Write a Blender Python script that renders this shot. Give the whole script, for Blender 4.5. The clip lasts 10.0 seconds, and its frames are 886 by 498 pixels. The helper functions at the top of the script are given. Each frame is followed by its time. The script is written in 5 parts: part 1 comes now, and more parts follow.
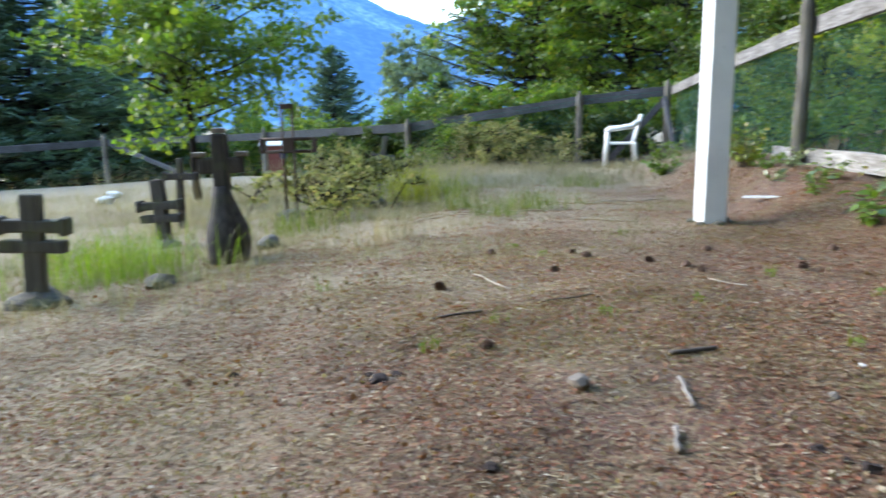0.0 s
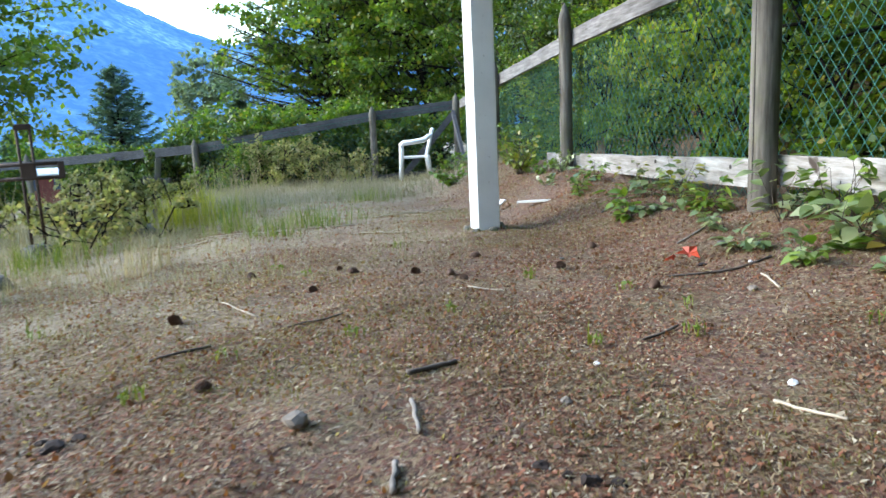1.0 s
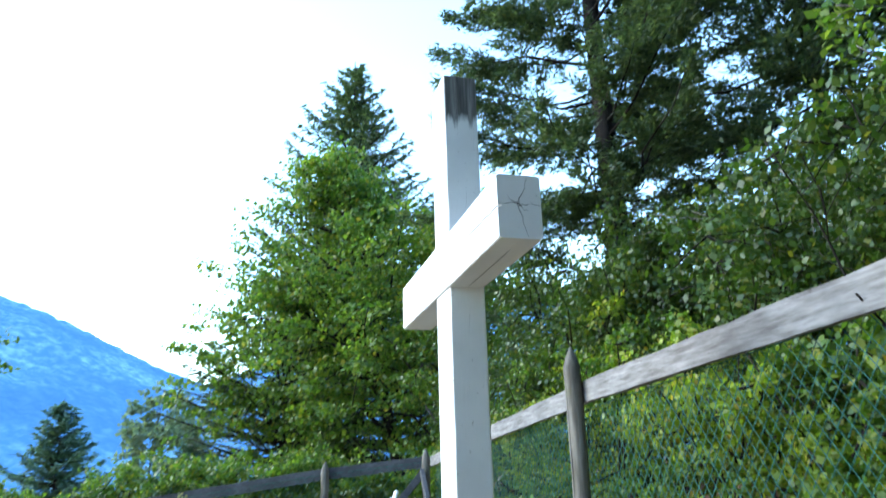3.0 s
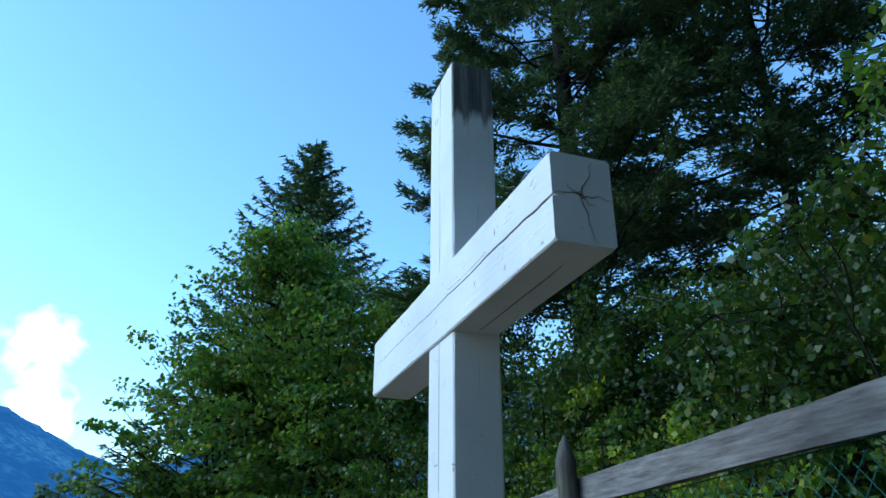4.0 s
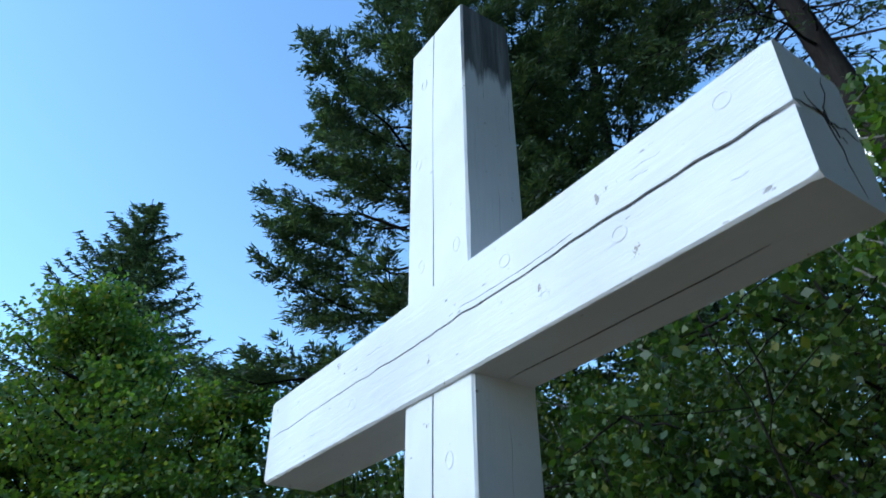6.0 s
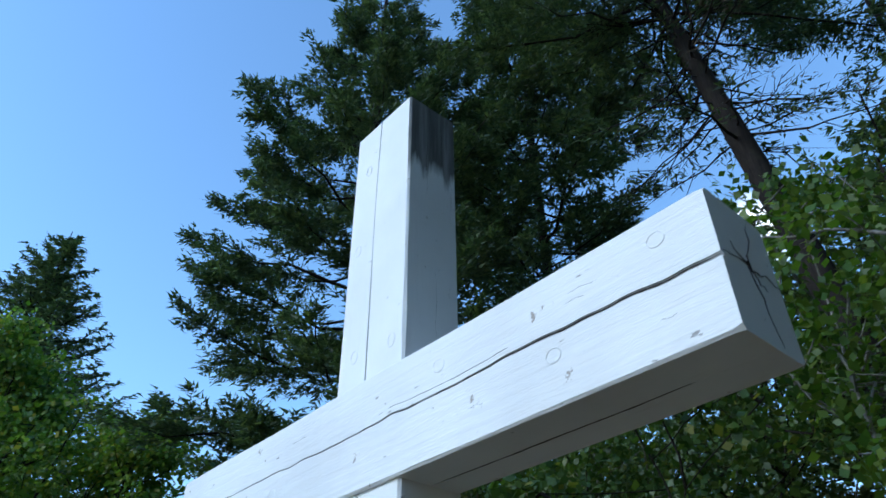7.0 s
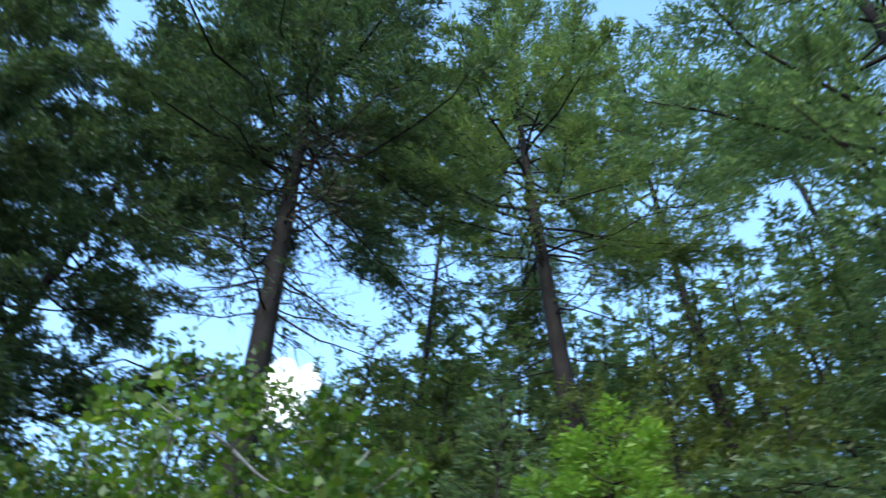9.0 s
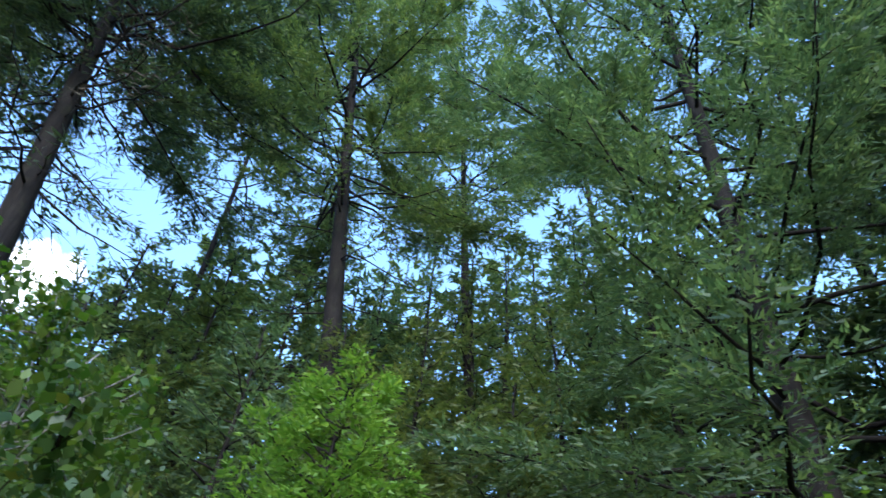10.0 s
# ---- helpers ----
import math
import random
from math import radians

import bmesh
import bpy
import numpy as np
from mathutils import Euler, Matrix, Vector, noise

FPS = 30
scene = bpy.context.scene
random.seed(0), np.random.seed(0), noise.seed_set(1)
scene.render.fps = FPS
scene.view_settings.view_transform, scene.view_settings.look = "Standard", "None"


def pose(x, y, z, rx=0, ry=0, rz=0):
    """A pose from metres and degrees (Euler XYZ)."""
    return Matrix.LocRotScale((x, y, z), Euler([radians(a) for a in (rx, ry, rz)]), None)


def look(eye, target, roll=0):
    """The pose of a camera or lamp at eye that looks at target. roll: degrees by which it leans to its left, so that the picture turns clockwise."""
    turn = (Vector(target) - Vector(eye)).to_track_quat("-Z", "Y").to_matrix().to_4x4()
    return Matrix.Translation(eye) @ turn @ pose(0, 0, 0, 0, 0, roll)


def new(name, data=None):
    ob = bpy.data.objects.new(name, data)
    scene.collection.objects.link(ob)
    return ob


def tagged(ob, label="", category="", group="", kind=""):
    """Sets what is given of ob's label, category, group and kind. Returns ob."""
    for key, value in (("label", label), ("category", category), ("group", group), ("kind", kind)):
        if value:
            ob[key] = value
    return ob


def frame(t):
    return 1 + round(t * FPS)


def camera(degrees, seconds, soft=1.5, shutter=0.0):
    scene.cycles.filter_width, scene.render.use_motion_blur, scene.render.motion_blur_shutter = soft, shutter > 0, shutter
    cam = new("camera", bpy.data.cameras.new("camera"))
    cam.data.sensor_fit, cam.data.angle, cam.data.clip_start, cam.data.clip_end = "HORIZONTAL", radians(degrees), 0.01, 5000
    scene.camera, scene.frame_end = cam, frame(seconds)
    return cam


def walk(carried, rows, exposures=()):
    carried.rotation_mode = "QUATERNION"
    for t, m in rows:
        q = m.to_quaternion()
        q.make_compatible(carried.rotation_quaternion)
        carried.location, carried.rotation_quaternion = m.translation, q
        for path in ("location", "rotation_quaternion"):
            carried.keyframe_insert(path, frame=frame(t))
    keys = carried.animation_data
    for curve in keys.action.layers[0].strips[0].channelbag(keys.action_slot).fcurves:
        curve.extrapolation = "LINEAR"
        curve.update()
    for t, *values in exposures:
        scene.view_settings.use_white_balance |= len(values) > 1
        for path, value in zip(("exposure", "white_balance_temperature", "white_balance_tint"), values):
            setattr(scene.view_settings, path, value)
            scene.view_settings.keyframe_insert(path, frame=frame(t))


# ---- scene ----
cam = camera(64.0, 10.0, soft=1.5, shutter=0.3)
PATH = [
    (0, (0.362, 1.165, 0.626), (0.244, 3.126, 0.251), -1.1),
    (0.5, (0.493, 1.196, 0.596), (0.759, 3.147, 0.244), -1.5),
    (1, (0.606, 1.355, 0.577), (1.001, 3.285, 0.236), -2.7),
    (1.5, (0.72, 1.68, 0.57), (1.189, 3.598, 0.255), -2.4),
    (2, (0.794, 2.073, 0.596), (1.198, 4.025, 0.43), -2.9),
    (2.5, (0.886, 2.564, 0.662), (1.302, 4.516, 0.79), -2.6),
    (3, (0.998, 3.005, 0.814), (1.488, 4.85, 1.409), -1.6),
    (4.5, (1.054, 4.083, 0.877), (1.749, 5.753, 1.73), 0.7),
    (5, (1.044, 4.355, 0.876), (1.927, 5.927, 1.742), -0.8),
    (5.5, (1.057, 4.573, 0.944), (1.994, 6.056, 1.904), -1.3),
    (6, (1.036, 4.605, 1.017), (1.996, 5.99, 2.093), -0.5),
    (7.3, (0.991, 4.544, 1.097), (2.075, 5.69, 2.326), -0.7),
    (7.5, (1.015, 4.515, 1.12), (2.113, 5.62, 2.374), -0.6),
    (8, (1.120, 4.378, 1.211), (2.339, 5.184, 2.576), 2.3),
    (8.5, (1.180, 4.231, 1.256), (2.473, 4.677, 2.715), 5.3),
    (9, (1.132, 4.001, 1.245), (2.453, 4.117, 2.743), 7.9),
    (9.5, (1.080, 3.889, 1.240), (2.428, 3.656, 2.699), 7.2),
    (10, (1.046, 3.844, 1.221), (2.371, 3.401, 2.652), 4.6),
]
EXPOSURES = [(0, 2.78, 7000, 12), (2.0, 2.74, 6700, 8), (2.6, 2.75, 6500, 8), (3.0, 2.8, 6300, 6), (3.3, 2.45, 6100, 5), (4.1, 1.04, 5250, -1), (5.2, 1.13, 5450, 1), (6.2, 1.27, 5700, 5), (7.4, 1.0, 5650, 4), (8.0, 1.25, 5850, 8), (8.6, 2.25, 6150, 9), (10.0, 2.35, 5950, 10)]
walk(cam, [(t, look(eye, target, roll)) for t, eye, target, roll in PATH], EXPOSURES)

# ---------------------------------------------------------------- sky and sun
SUN_TO = Vector((-0.82, 0.34, 0.42)).normalized()
world = bpy.data.worlds.new("sky")
scene.world = world
world.use_nodes = True
wt = world.node_tree
wt.nodes.clear()


def sky_world():
    n, l = wt.nodes, wt.links
    sky = n.new("ShaderNodeTexSky")
    sky.sky_type, sky.sun_disc = "NISHITA", False
    sky.sun_elevation = math.asin(SUN_TO.z)
    sky.sun_rotation = math.atan2(SUN_TO.x, SUN_TO.y)
    sky.air_density, sky.dust_density, sky.ozone_density = 1.3, 0.2, 4.0
    geo = n.new("ShaderNodeTexCoord")
    cloud = None
    # small fair-weather clouds low over the valley and behind the slope
    for az, el, size in ((-11, 14.5, 0.05), (-10, 9.5, 0.05), (71.6, 34.6, 0.057)):
        a, e = radians(az), radians(el)
        way = (math.sin(a) * math.cos(e), math.cos(a) * math.cos(e), math.sin(e))
        d = n.new("ShaderNodeVectorMath")
        d.operation = "DISTANCE"
        d.inputs[1].default_value = way
        l.new(geo.outputs["Generated"], d.inputs[0])
        m = n.new("ShaderNodeMapRange")
        m.inputs["From Min"].default_value, m.inputs["From Max"].default_value = size * 1.6, size * 0.2
        l.new(d.outputs["Value"], m.inputs["Value"])
        if cloud is None:
            cloud = m.outputs[0]
        else:
            ad = n.new("ShaderNodeMath")
            ad.operation = "MAXIMUM"
            l.new(cloud, ad.inputs[0])
            l.new(m.outputs[0], ad.inputs[1])
            cloud = ad.outputs[0]
    tex = n.new("ShaderNodeTexNoise")
    tex.inputs["Scale"].default_value, tex.inputs["Detail"].default_value = 34, 9
    l.new(geo.outputs["Generated"], tex.inputs["Vector"])
    mul = n.new("ShaderNodeMath")
    mul.operation = "MULTIPLY"
    l.new(cloud, mul.inputs[0])
    l.new(tex.outputs["Fac"], mul.inputs[1])
    ramp = n.new("ShaderNodeMapRange")
    ramp.inputs["From Min"].default_value, ramp.inputs["From Max"].default_value = 0.22, 0.55
    l.new(mul.outputs[0], ramp.inputs["Value"])
    mix = n.new("ShaderNodeMix")
    mix.data_type = "RGBA"
    l.new(ramp.outputs[0], mix.inputs["Factor"])
    l.new(sky.outputs[0], mix.inputs["A"])
    mix.inputs["B"].default_value = (9, 9, 9, 1)
    bg = n.new("ShaderNodeBackground")
    bg.inputs["Strength"].default_value = 0.15
    l.new(mix.outputs["Result"], bg.inputs["Color"])
    out = n.new("ShaderNodeOutputWorld")
    l.new(bg.outputs[0], out.inputs["Surface"])


sky_world()
sun_data = bpy.data.lights.new("sun", "SUN")
sun_data.energy, sun_data.angle, sun_data.color = 1.05, radians(38), (1.0, 0.96, 0.90)
new("sun", sun_data).matrix_world = look(SUN_TO * 40, (0, 0, 0))


# ---------------------------------------------------------------- materials
def material(name, build):
    m = bpy.data.materials.new(name)
    m.use_nodes = True
    build(m.node_tree.nodes, m.node_tree.links, m.node_tree.nodes["Principled BSDF"])
    return m


def noise_at(n, l, scale, detail=4.0, stretch=None, source="Object", rough=0.55):
    c = n.new("ShaderNodeTexCoord")
    t = n.new("ShaderNodeTexNoise")
    t.inputs["Scale"].default_value, t.inputs["Detail"].default_value, t.inputs["Roughness"].default_value = scale, detail, rough
    if stretch:
        mp = n.new("ShaderNodeMapping")
        mp.inputs["Scale"].default_value = stretch
        l.new(c.outputs[source], mp.inputs["Vector"])
        l.new(mp.outputs[0], t.inputs["Vector"])
    else:
        l.new(c.outputs[source], t.inputs["Vector"])
    return t.outputs["Fac"]


def ramp_of(n, l, fac, stops):
    r = n.new("ShaderNodeValToRGB")
    e = r.color_ramp.elements
    while len(e) < len(stops):
        e.new(0.5)
    for k, (p, c) in zip(e, stops):
        k.position, k.color = p, (*c, 1)
    l.new(fac, r.inputs[0])
    return r.outputs[0]


def blend(n, l, fac, a, b, how="MIX"):
    m = n.new("ShaderNodeMix")
    m.data_type, m.blend_type = "RGBA", how
    if isinstance(fac, (int, float)):
        m.inputs["Factor"].default_value = fac
    else:
        l.new(fac, m.inputs["Factor"])
    for key, v in (("A", a), ("B", b)):
        if isinstance(v, tuple):
            m.inputs[key].default_value = (*v, 1)
        else:
            l.new(v, m.inputs[key])
    return m.outputs["Result"]


def spread(n, l, value, lo, hi, a=0.0, b=1.0):
    m = n.new("ShaderNodeMapRange")
    for key, v in (("From Min", lo), ("From Max", hi), ("To Min", a), ("To Max", b)):
        m.inputs[key].default_value = v
    l.new(value, m.inputs["Value"])
    return m.outputs[0]


def times(n, l, a, b):
    m = n.new("ShaderNodeMath")
    m.operation = "MULTIPLY"
    for i, v in enumerate((a, b)):
        if isinstance(v, (int, float)):
            m.inputs[i].default_value = v
        else:
            l.new(v, m.inputs[i])
    return m.outputs[0]


def bump(n, l, bsdf, height, strength, distance):
    b = n.new("ShaderNodeBump")
    b.inputs["Strength"].default_value, b.inputs["Distance"].default_value = strength, distance
    l.new(height, b.inputs["Height"])
    l.new(b.outputs[0], bsdf.inputs["Normal"])


def paint_white(n, l, s):
    """White exterior paint on timber: grain relief, chips, grey streaks near the weathered top."""
    grime = noise_at(n, l, 3.0, 5)
    col = ramp_of(n, l, grime, [(0.3, (0.70, 0.70, 0.69)), (0.6, (0.82, 0.82, 0.81))])
    chips = spread(n, l, noise_at(n, l, 34, 6, (1, 0.5, 0.5), rough=0.7), 0.665, 0.695)
    col = blend(n, l, chips, col, (0.34, 0.30, 0.26))
    dashes = spread(n, l, noise_at(n, l, 60, 4, (1, 0.28, 1), rough=0.6), 0.70, 0.73)
    col = blend(n, l, times(n, l, dashes, 0.8), col, (0.20, 0.18, 0.16))
    geo = n.new("ShaderNodeNewGeometry")
    pos = n.new("ShaderNodeSeparateXYZ")
    l.new(geo.outputs["Position"], pos.inputs[0])
    nor = n.new("ShaderNodeSeparateXYZ")
    l.new(geo.outputs["True Normal"], nor.inputs[0])
    streak = noise_at(n, l, 11, 4, (4, 4, 0.35))
    edge = n.new("ShaderNodeMath")
    edge.operation = "ADD"
    l.new(times(n, l, streak, 0.16), edge.inputs[0])
    l.new(pos.outputs["Z"], edge.inputs[1])
    rot = times(n, l, spread(n, l, edge.outputs[0], 2.20, 2.235), spread(n, l, nor.outputs["Y"], -0.3, -0.7))
    bare = ramp_of(n, l, streak, [(0.36, (0.075, 0.07, 0.065)), (0.5, (0.13, 0.125, 0.12)), (0.62, (0.24, 0.235, 0.225))])
    col = blend(n, l, rot, col, bare)
    l.new(col, s.inputs["Base Color"])
    s.inputs["Roughness"].default_value = 0.5
    grain = noise_at(n, l, 14, 7, (6, 0.5, 6), rough=0.7)
    bump(n, l, s, grain, 0.45, 0.006)


def paint_white_post(n, l, s):
    paint_white(n, l, s)
    for k in n:
        if k.type == "MAPPING" and tuple(round(v, 1) for v in k.inputs["Scale"].default_value) == (6.0, 0.5, 6.0):
            k.inputs["Scale"].default_value = (6, 6, 0.45)
        if k.type == "BUMP":
            k.inputs["Strength"].default_value = 0.3


def weathered(dark, light, axis, moss=0.0):
    def build(n, l, s):
        st = {"x": (0.6, 9, 9), "y": (9, 0.6, 9), "z": (9, 9, 0.6)}[axis]
        grain = noise_at(n, l, 5, 6, st, rough=0.65)
        col = ramp_of(n, l, grain, [(0.3, dark), (0.65, light)])
        patch = noise_at(n, l, 2.3, 5)
        col = blend(n, l, spread(n, l, patch, 0.45, 0.7, 0, 0.55), col, tuple(c * 0.5 for c in dark))
        if moss:
            col = blend(n, l, spread(n, l, noise_at(n, l, 6, 5), 0.52, 0.66, 0, moss), col, (0.13, 0.15, 0.06))
        knots = spread(n, l, noise_at(n, l, 7, 2), 0.74, 0.78)
        col = blend(n, l, knots, col, (0.06, 0.045, 0.035))
        l.new(col, s.inputs["Base Color"])
        s.inputs["Roughness"].default_value = 0.85
        s.inputs["Specular IOR Level"].default_value = 0.15
        bump(n, l, s, grain, 0.6, 0.006)
    return build


def plain(color, rough=0.6, metal=0.0, vary=0.25, scale=14):
    def build(n, l, s):
        g = noise_at(n, l, scale, 5)
        l.new(ramp_of(n, l, g, [(0.3, tuple(c * (1 - vary) for c in color)), (0.7, tuple(min(1, c * (1 + vary)) for c in color))]), s.inputs["Base Color"])
        s.inputs["Roughness"].default_value, s.inputs["Metallic"].default_value = rough, metal
        bump(n, l, s, g, 0.3, 0.004)
    return build


def leafy(stops, gloss=0.5, through_light=0.45, patch_scale=0.35, single=False, tint=(1.3, 1.35, 0.6)):
    """Leaves: colour by leaf and by clump, with light coming through the blade."""
    def build(n, l, s):
        geo = n.new("ShaderNodeNewGeometry")
        pick = n.new("ShaderNodeObjectInfo").outputs["Random"] if single else geo.outputs["Random Per Island"]
        col = ramp_of(n, l, pick, stops)
        clump = noise_at(n, l, patch_scale, 3)
        col = blend(n, l, 1.0, col, ramp_of(n, l, clump, [(0.3, (0.62, 0.66, 0.6)), (0.7, (1.25, 1.2, 1.0))]), "MULTIPLY")
        l.new(col, s.inputs["Base Color"])
        s.inputs["Roughness"].default_value = gloss
        tr = n.new("ShaderNodeBsdfTranslucent")
        l.new(blend(n, l, 1.0, col, tint, "MULTIPLY"), tr.inputs["Color"])
        mx = n.new("ShaderNodeMixShader")
        mx.inputs[0].default_value = through_light
        l.new(s.outputs[0], mx.inputs[1])
        l.new(tr.outputs[0], mx.inputs[2])
        out = [k for k in n if k.type == "OUTPUT_MATERIAL"][0]
        l.new(mx.outputs[0], out.inputs["Surface"])
    return build


def soil(n, l, s):
    """Mossy ground with fallen needles, red leaf scraps, bare soil and drying grass."""
    big = noise_at(n, l, 0.55, 5)
    mid = noise_at(n, l, 3.1, 6, rough=0.65)
    fine = noise_at(n, l, 38, 6, rough=0.7)
    grit = noise_at(n, l, 120, 3)
    patch = noise_at(n, l, 1.9, 5, rough=0.62)
    earth = ramp_of(n, l, mid, [(0.28, (0.092, 0.050, 0.036)), (0.45, (0.158, 0.086, 0.062)), (0.58, (0.225, 0.132, 0.094)), (0.75, (0.30, 0.20, 0.138))])
    mossy = ramp_of(n, l, fine, [(0.32, (0.098, 0.074, 0.028)), (0.5, (0.188, 0.148, 0.062)), (0.68, (0.29, 0.24, 0.12))])
    rusty = ramp_of(n, l, fine, [(0.32, (0.085, 0.030, 0.018)), (0.5, (0.18, 0.062, 0.034)), (0.68, (0.27, 0.125, 0.072))])
    base = blend(n, l, spread(n, l, patch, 0.47, 0.56, 0, 0.9), earth, mossy)
    base = blend(n, l, times(n, l, spread(n, l, noise_at(n, l, 2.6, 5, rough=0.7), 0.46, 0.56, 0, 0.85), spread(n, l, big, 0.35, 0.6, 0.5, 1.0)), base, rusty)
    base = blend(n, l, spread(n, l, fine, 0.58, 0.67, 0, 0.6), base, (0.31, 0.22, 0.145))
    # crevice shade painted dark into the hollows of the fine bump noise
    base = blend(n, l, spread(n, l, fine, 0.44, 0.34, 0, 0.9), base, (0.035, 0.018, 0.012))
    base = blend(n, l, spread(n, l, grit, 0.66, 0.73, 0, 0.6), base, (0.47, 0.385, 0.29))
    cells = []
    for scale in (85, 150):
        c0 = n.new("ShaderNodeTexCoord")
        wv = n.new("ShaderNodeVectorMath")
        wv.operation = "MULTIPLY_ADD"
        wn = n.new("ShaderNodeTexNoise")
        wn.inputs["Scale"].default_value = 40
        l.new(c0.outputs["Object"], wn.inputs["Vector"])
        l.new(wn.outputs["Color"], wv.inputs[0])
        wv.inputs[1].default_value = (0.04, 0.04, 0.04)
        l.new(c0.outputs["Object"], wv.inputs[2])
        vo = n.new("ShaderNodeTexVoronoi")
        vo.inputs["Scale"].default_value = scale
        l.new(wv.outputs[0], vo.inputs["Vector"])
        sp = n.new("ShaderNodeSeparateColor")
        l.new(vo.outputs["Color"], sp.inputs[0])
        cells.append((sp.outputs[0], sp.outputs[1]))
    flakes = ramp_of(n, l, cells[0][0], [(0.0, (0.030, 0.016, 0.011)), (0.25, (0.15, 0.050, 0.030)), (0.5, (0.26, 0.088, 0.050)), (0.72, (0.29, 0.18, 0.10)), (0.9, (0.34, 0.26, 0.16)), (1.0, (0.50, 0.41, 0.31))])
    base = blend(n, l, spread(n, l, cells[0][1], 0.42, 0.52, 0, 0.75), base, flakes)
    flecks = ramp_of(n, l, cells[1][0], [(0.0, (0.025, 0.014, 0.010)), (0.45, (0.18, 0.10, 0.058)), (0.8, (0.26, 0.205, 0.095)), (1.0, (0.45, 0.36, 0.25))])
    base = blend(n, l, spread(n, l, cells[1][1], 0.45, 0.55, 0, 0.7), base, flecks)
    # dry straw-coloured grass away from the trodden part
    geo = n.new("ShaderNodeNewGeometry")
    p = n.new("ShaderNodeSeparateXYZ")
    l.new(geo.outputs["Position"], p.inputs[0])
    wob = n.new("ShaderNodeMath")
    wob.operation = "MULTIPLY_ADD"
    l.new(big, wob.inputs[0])
    wob.inputs[1].default_value = 4.0
    away = n.new("ShaderNodeMath")
    away.operation = "MULTIPLY_ADD"
    l.new(p.outputs["Y"], away.inputs[0])
    away.inputs[1].default_value = -0.32
    l.new(p.outputs["X"], away.inputs[2])
    l.new(away.outputs[0], wob.inputs[2])
    straw = ramp_of(n, l, fine, [(0.3, (0.20, 0.16, 0.095)), (0.6, (0.43, 0.36, 0.235))])
    base = blend(n, l, spread(n, l, wob.outputs[0], 1.9, 0.3, 0, 0.75), base, straw)
    l.new(base, s.inputs["Base Color"])
    s.inputs["Roughness"].default_value = 0.95
    add = n.new("ShaderNodeMath")
    add.operation = "ADD"
    l.new(times(n, l, cells[0][0], 0.55), add.inputs[0])
    l.new(times(n, l, fine, 1.6), add.inputs[1])
    bump(n, l, s, add.outputs[0], 1.0, 0.016)


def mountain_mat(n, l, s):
    """Forested ridge far across the valley; blue haze is painted into colour and glow."""
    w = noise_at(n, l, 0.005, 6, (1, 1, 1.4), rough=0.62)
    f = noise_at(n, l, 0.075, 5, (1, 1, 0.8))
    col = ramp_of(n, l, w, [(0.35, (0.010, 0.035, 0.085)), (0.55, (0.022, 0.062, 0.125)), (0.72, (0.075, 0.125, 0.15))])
    # pale patches: paler trees and sunlit streaks, both put into the colour
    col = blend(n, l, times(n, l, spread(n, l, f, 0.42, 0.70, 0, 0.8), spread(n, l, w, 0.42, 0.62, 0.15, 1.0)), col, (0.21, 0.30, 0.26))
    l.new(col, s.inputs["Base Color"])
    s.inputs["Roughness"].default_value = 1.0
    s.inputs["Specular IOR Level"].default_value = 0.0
    # faint blue emission stands in for haze in the air
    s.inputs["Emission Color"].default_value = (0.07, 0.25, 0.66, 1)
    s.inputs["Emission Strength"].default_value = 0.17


M = {}
M["paint"] = material("white_paint_beam", paint_white)
M["paint_post"] = material("white_paint_post", paint_white_post)
M["crack"] = material("crack", plain((0.05, 0.045, 0.04), 0.9))
M["rail"] = material("weathered_rail", weathered((0.10, 0.09, 0.08), (0.285, 0.27, 0.255), "y"))
M["rail_x"] = material("weathered_rail_far", weathered((0.045, 0.045, 0.047), (0.105, 0.108, 0.116), "x"))
M["board"] = material("bleached_board", weathered((0.17, 0.15, 0.125), (0.47, 0.45, 0.42), "y"))
M["post"] = material("fence_post_wood", weathered((0.085, 0.072, 0.056), (0.235, 0.215, 0.185), "z", 0.3))
M["wire"] = material("green_wire", plain((0.014, 0.108, 0.080), 0.7))
M["plastic"] = material("white_plastic", plain((0.80, 0.80, 0.79), 0.35, vary=0.04))
M["soil"] = material("soil", soil)
M["mountain"] = material("hazed_mountain_forest", mountain_mat)
# bark colour lowered to near black to carry the shade under the crowns
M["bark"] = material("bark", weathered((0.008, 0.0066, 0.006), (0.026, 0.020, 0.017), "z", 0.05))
M["bark_pale"] = material("pale_bark", weathered((0.12, 0.11, 0.095), (0.33, 0.31, 0.28), "z"))
M["maple"] = material("maple_leaves", leafy([(0.0, (0.055, 0.125, 0.022)), (0.55, (0.11, 0.20, 0.034)), (0.9, (0.18, 0.25, 0.045)), (1.0, (0.27, 0.25, 0.05))], 0.45, 0.5))
M["maple_light"] = material("light_maple_leaves", leafy([(0.0, (0.07, 0.15, 0.022)), (0.5, (0.12, 0.215, 0.034)), (1.0, (0.20, 0.265, 0.05))], 0.45, 0.5))
M["sapling"] = material("sapling_leaves", leafy([(0.0, (0.060, 0.130, 0.020)), (0.5, (0.105, 0.19, 0.031)), (1.0, (0.18, 0.24, 0.046))], 0.45, 0.5))
M["yellowing"] = material("yellowing_leaves", leafy([(0.0, (0.15, 0.24, 0.03)), (0.5, (0.24, 0.34, 0.042)), (0.88, (0.36, 0.41, 0.06)), (1.0, (0.40, 0.29, 0.06))], 0.5, 0.5))
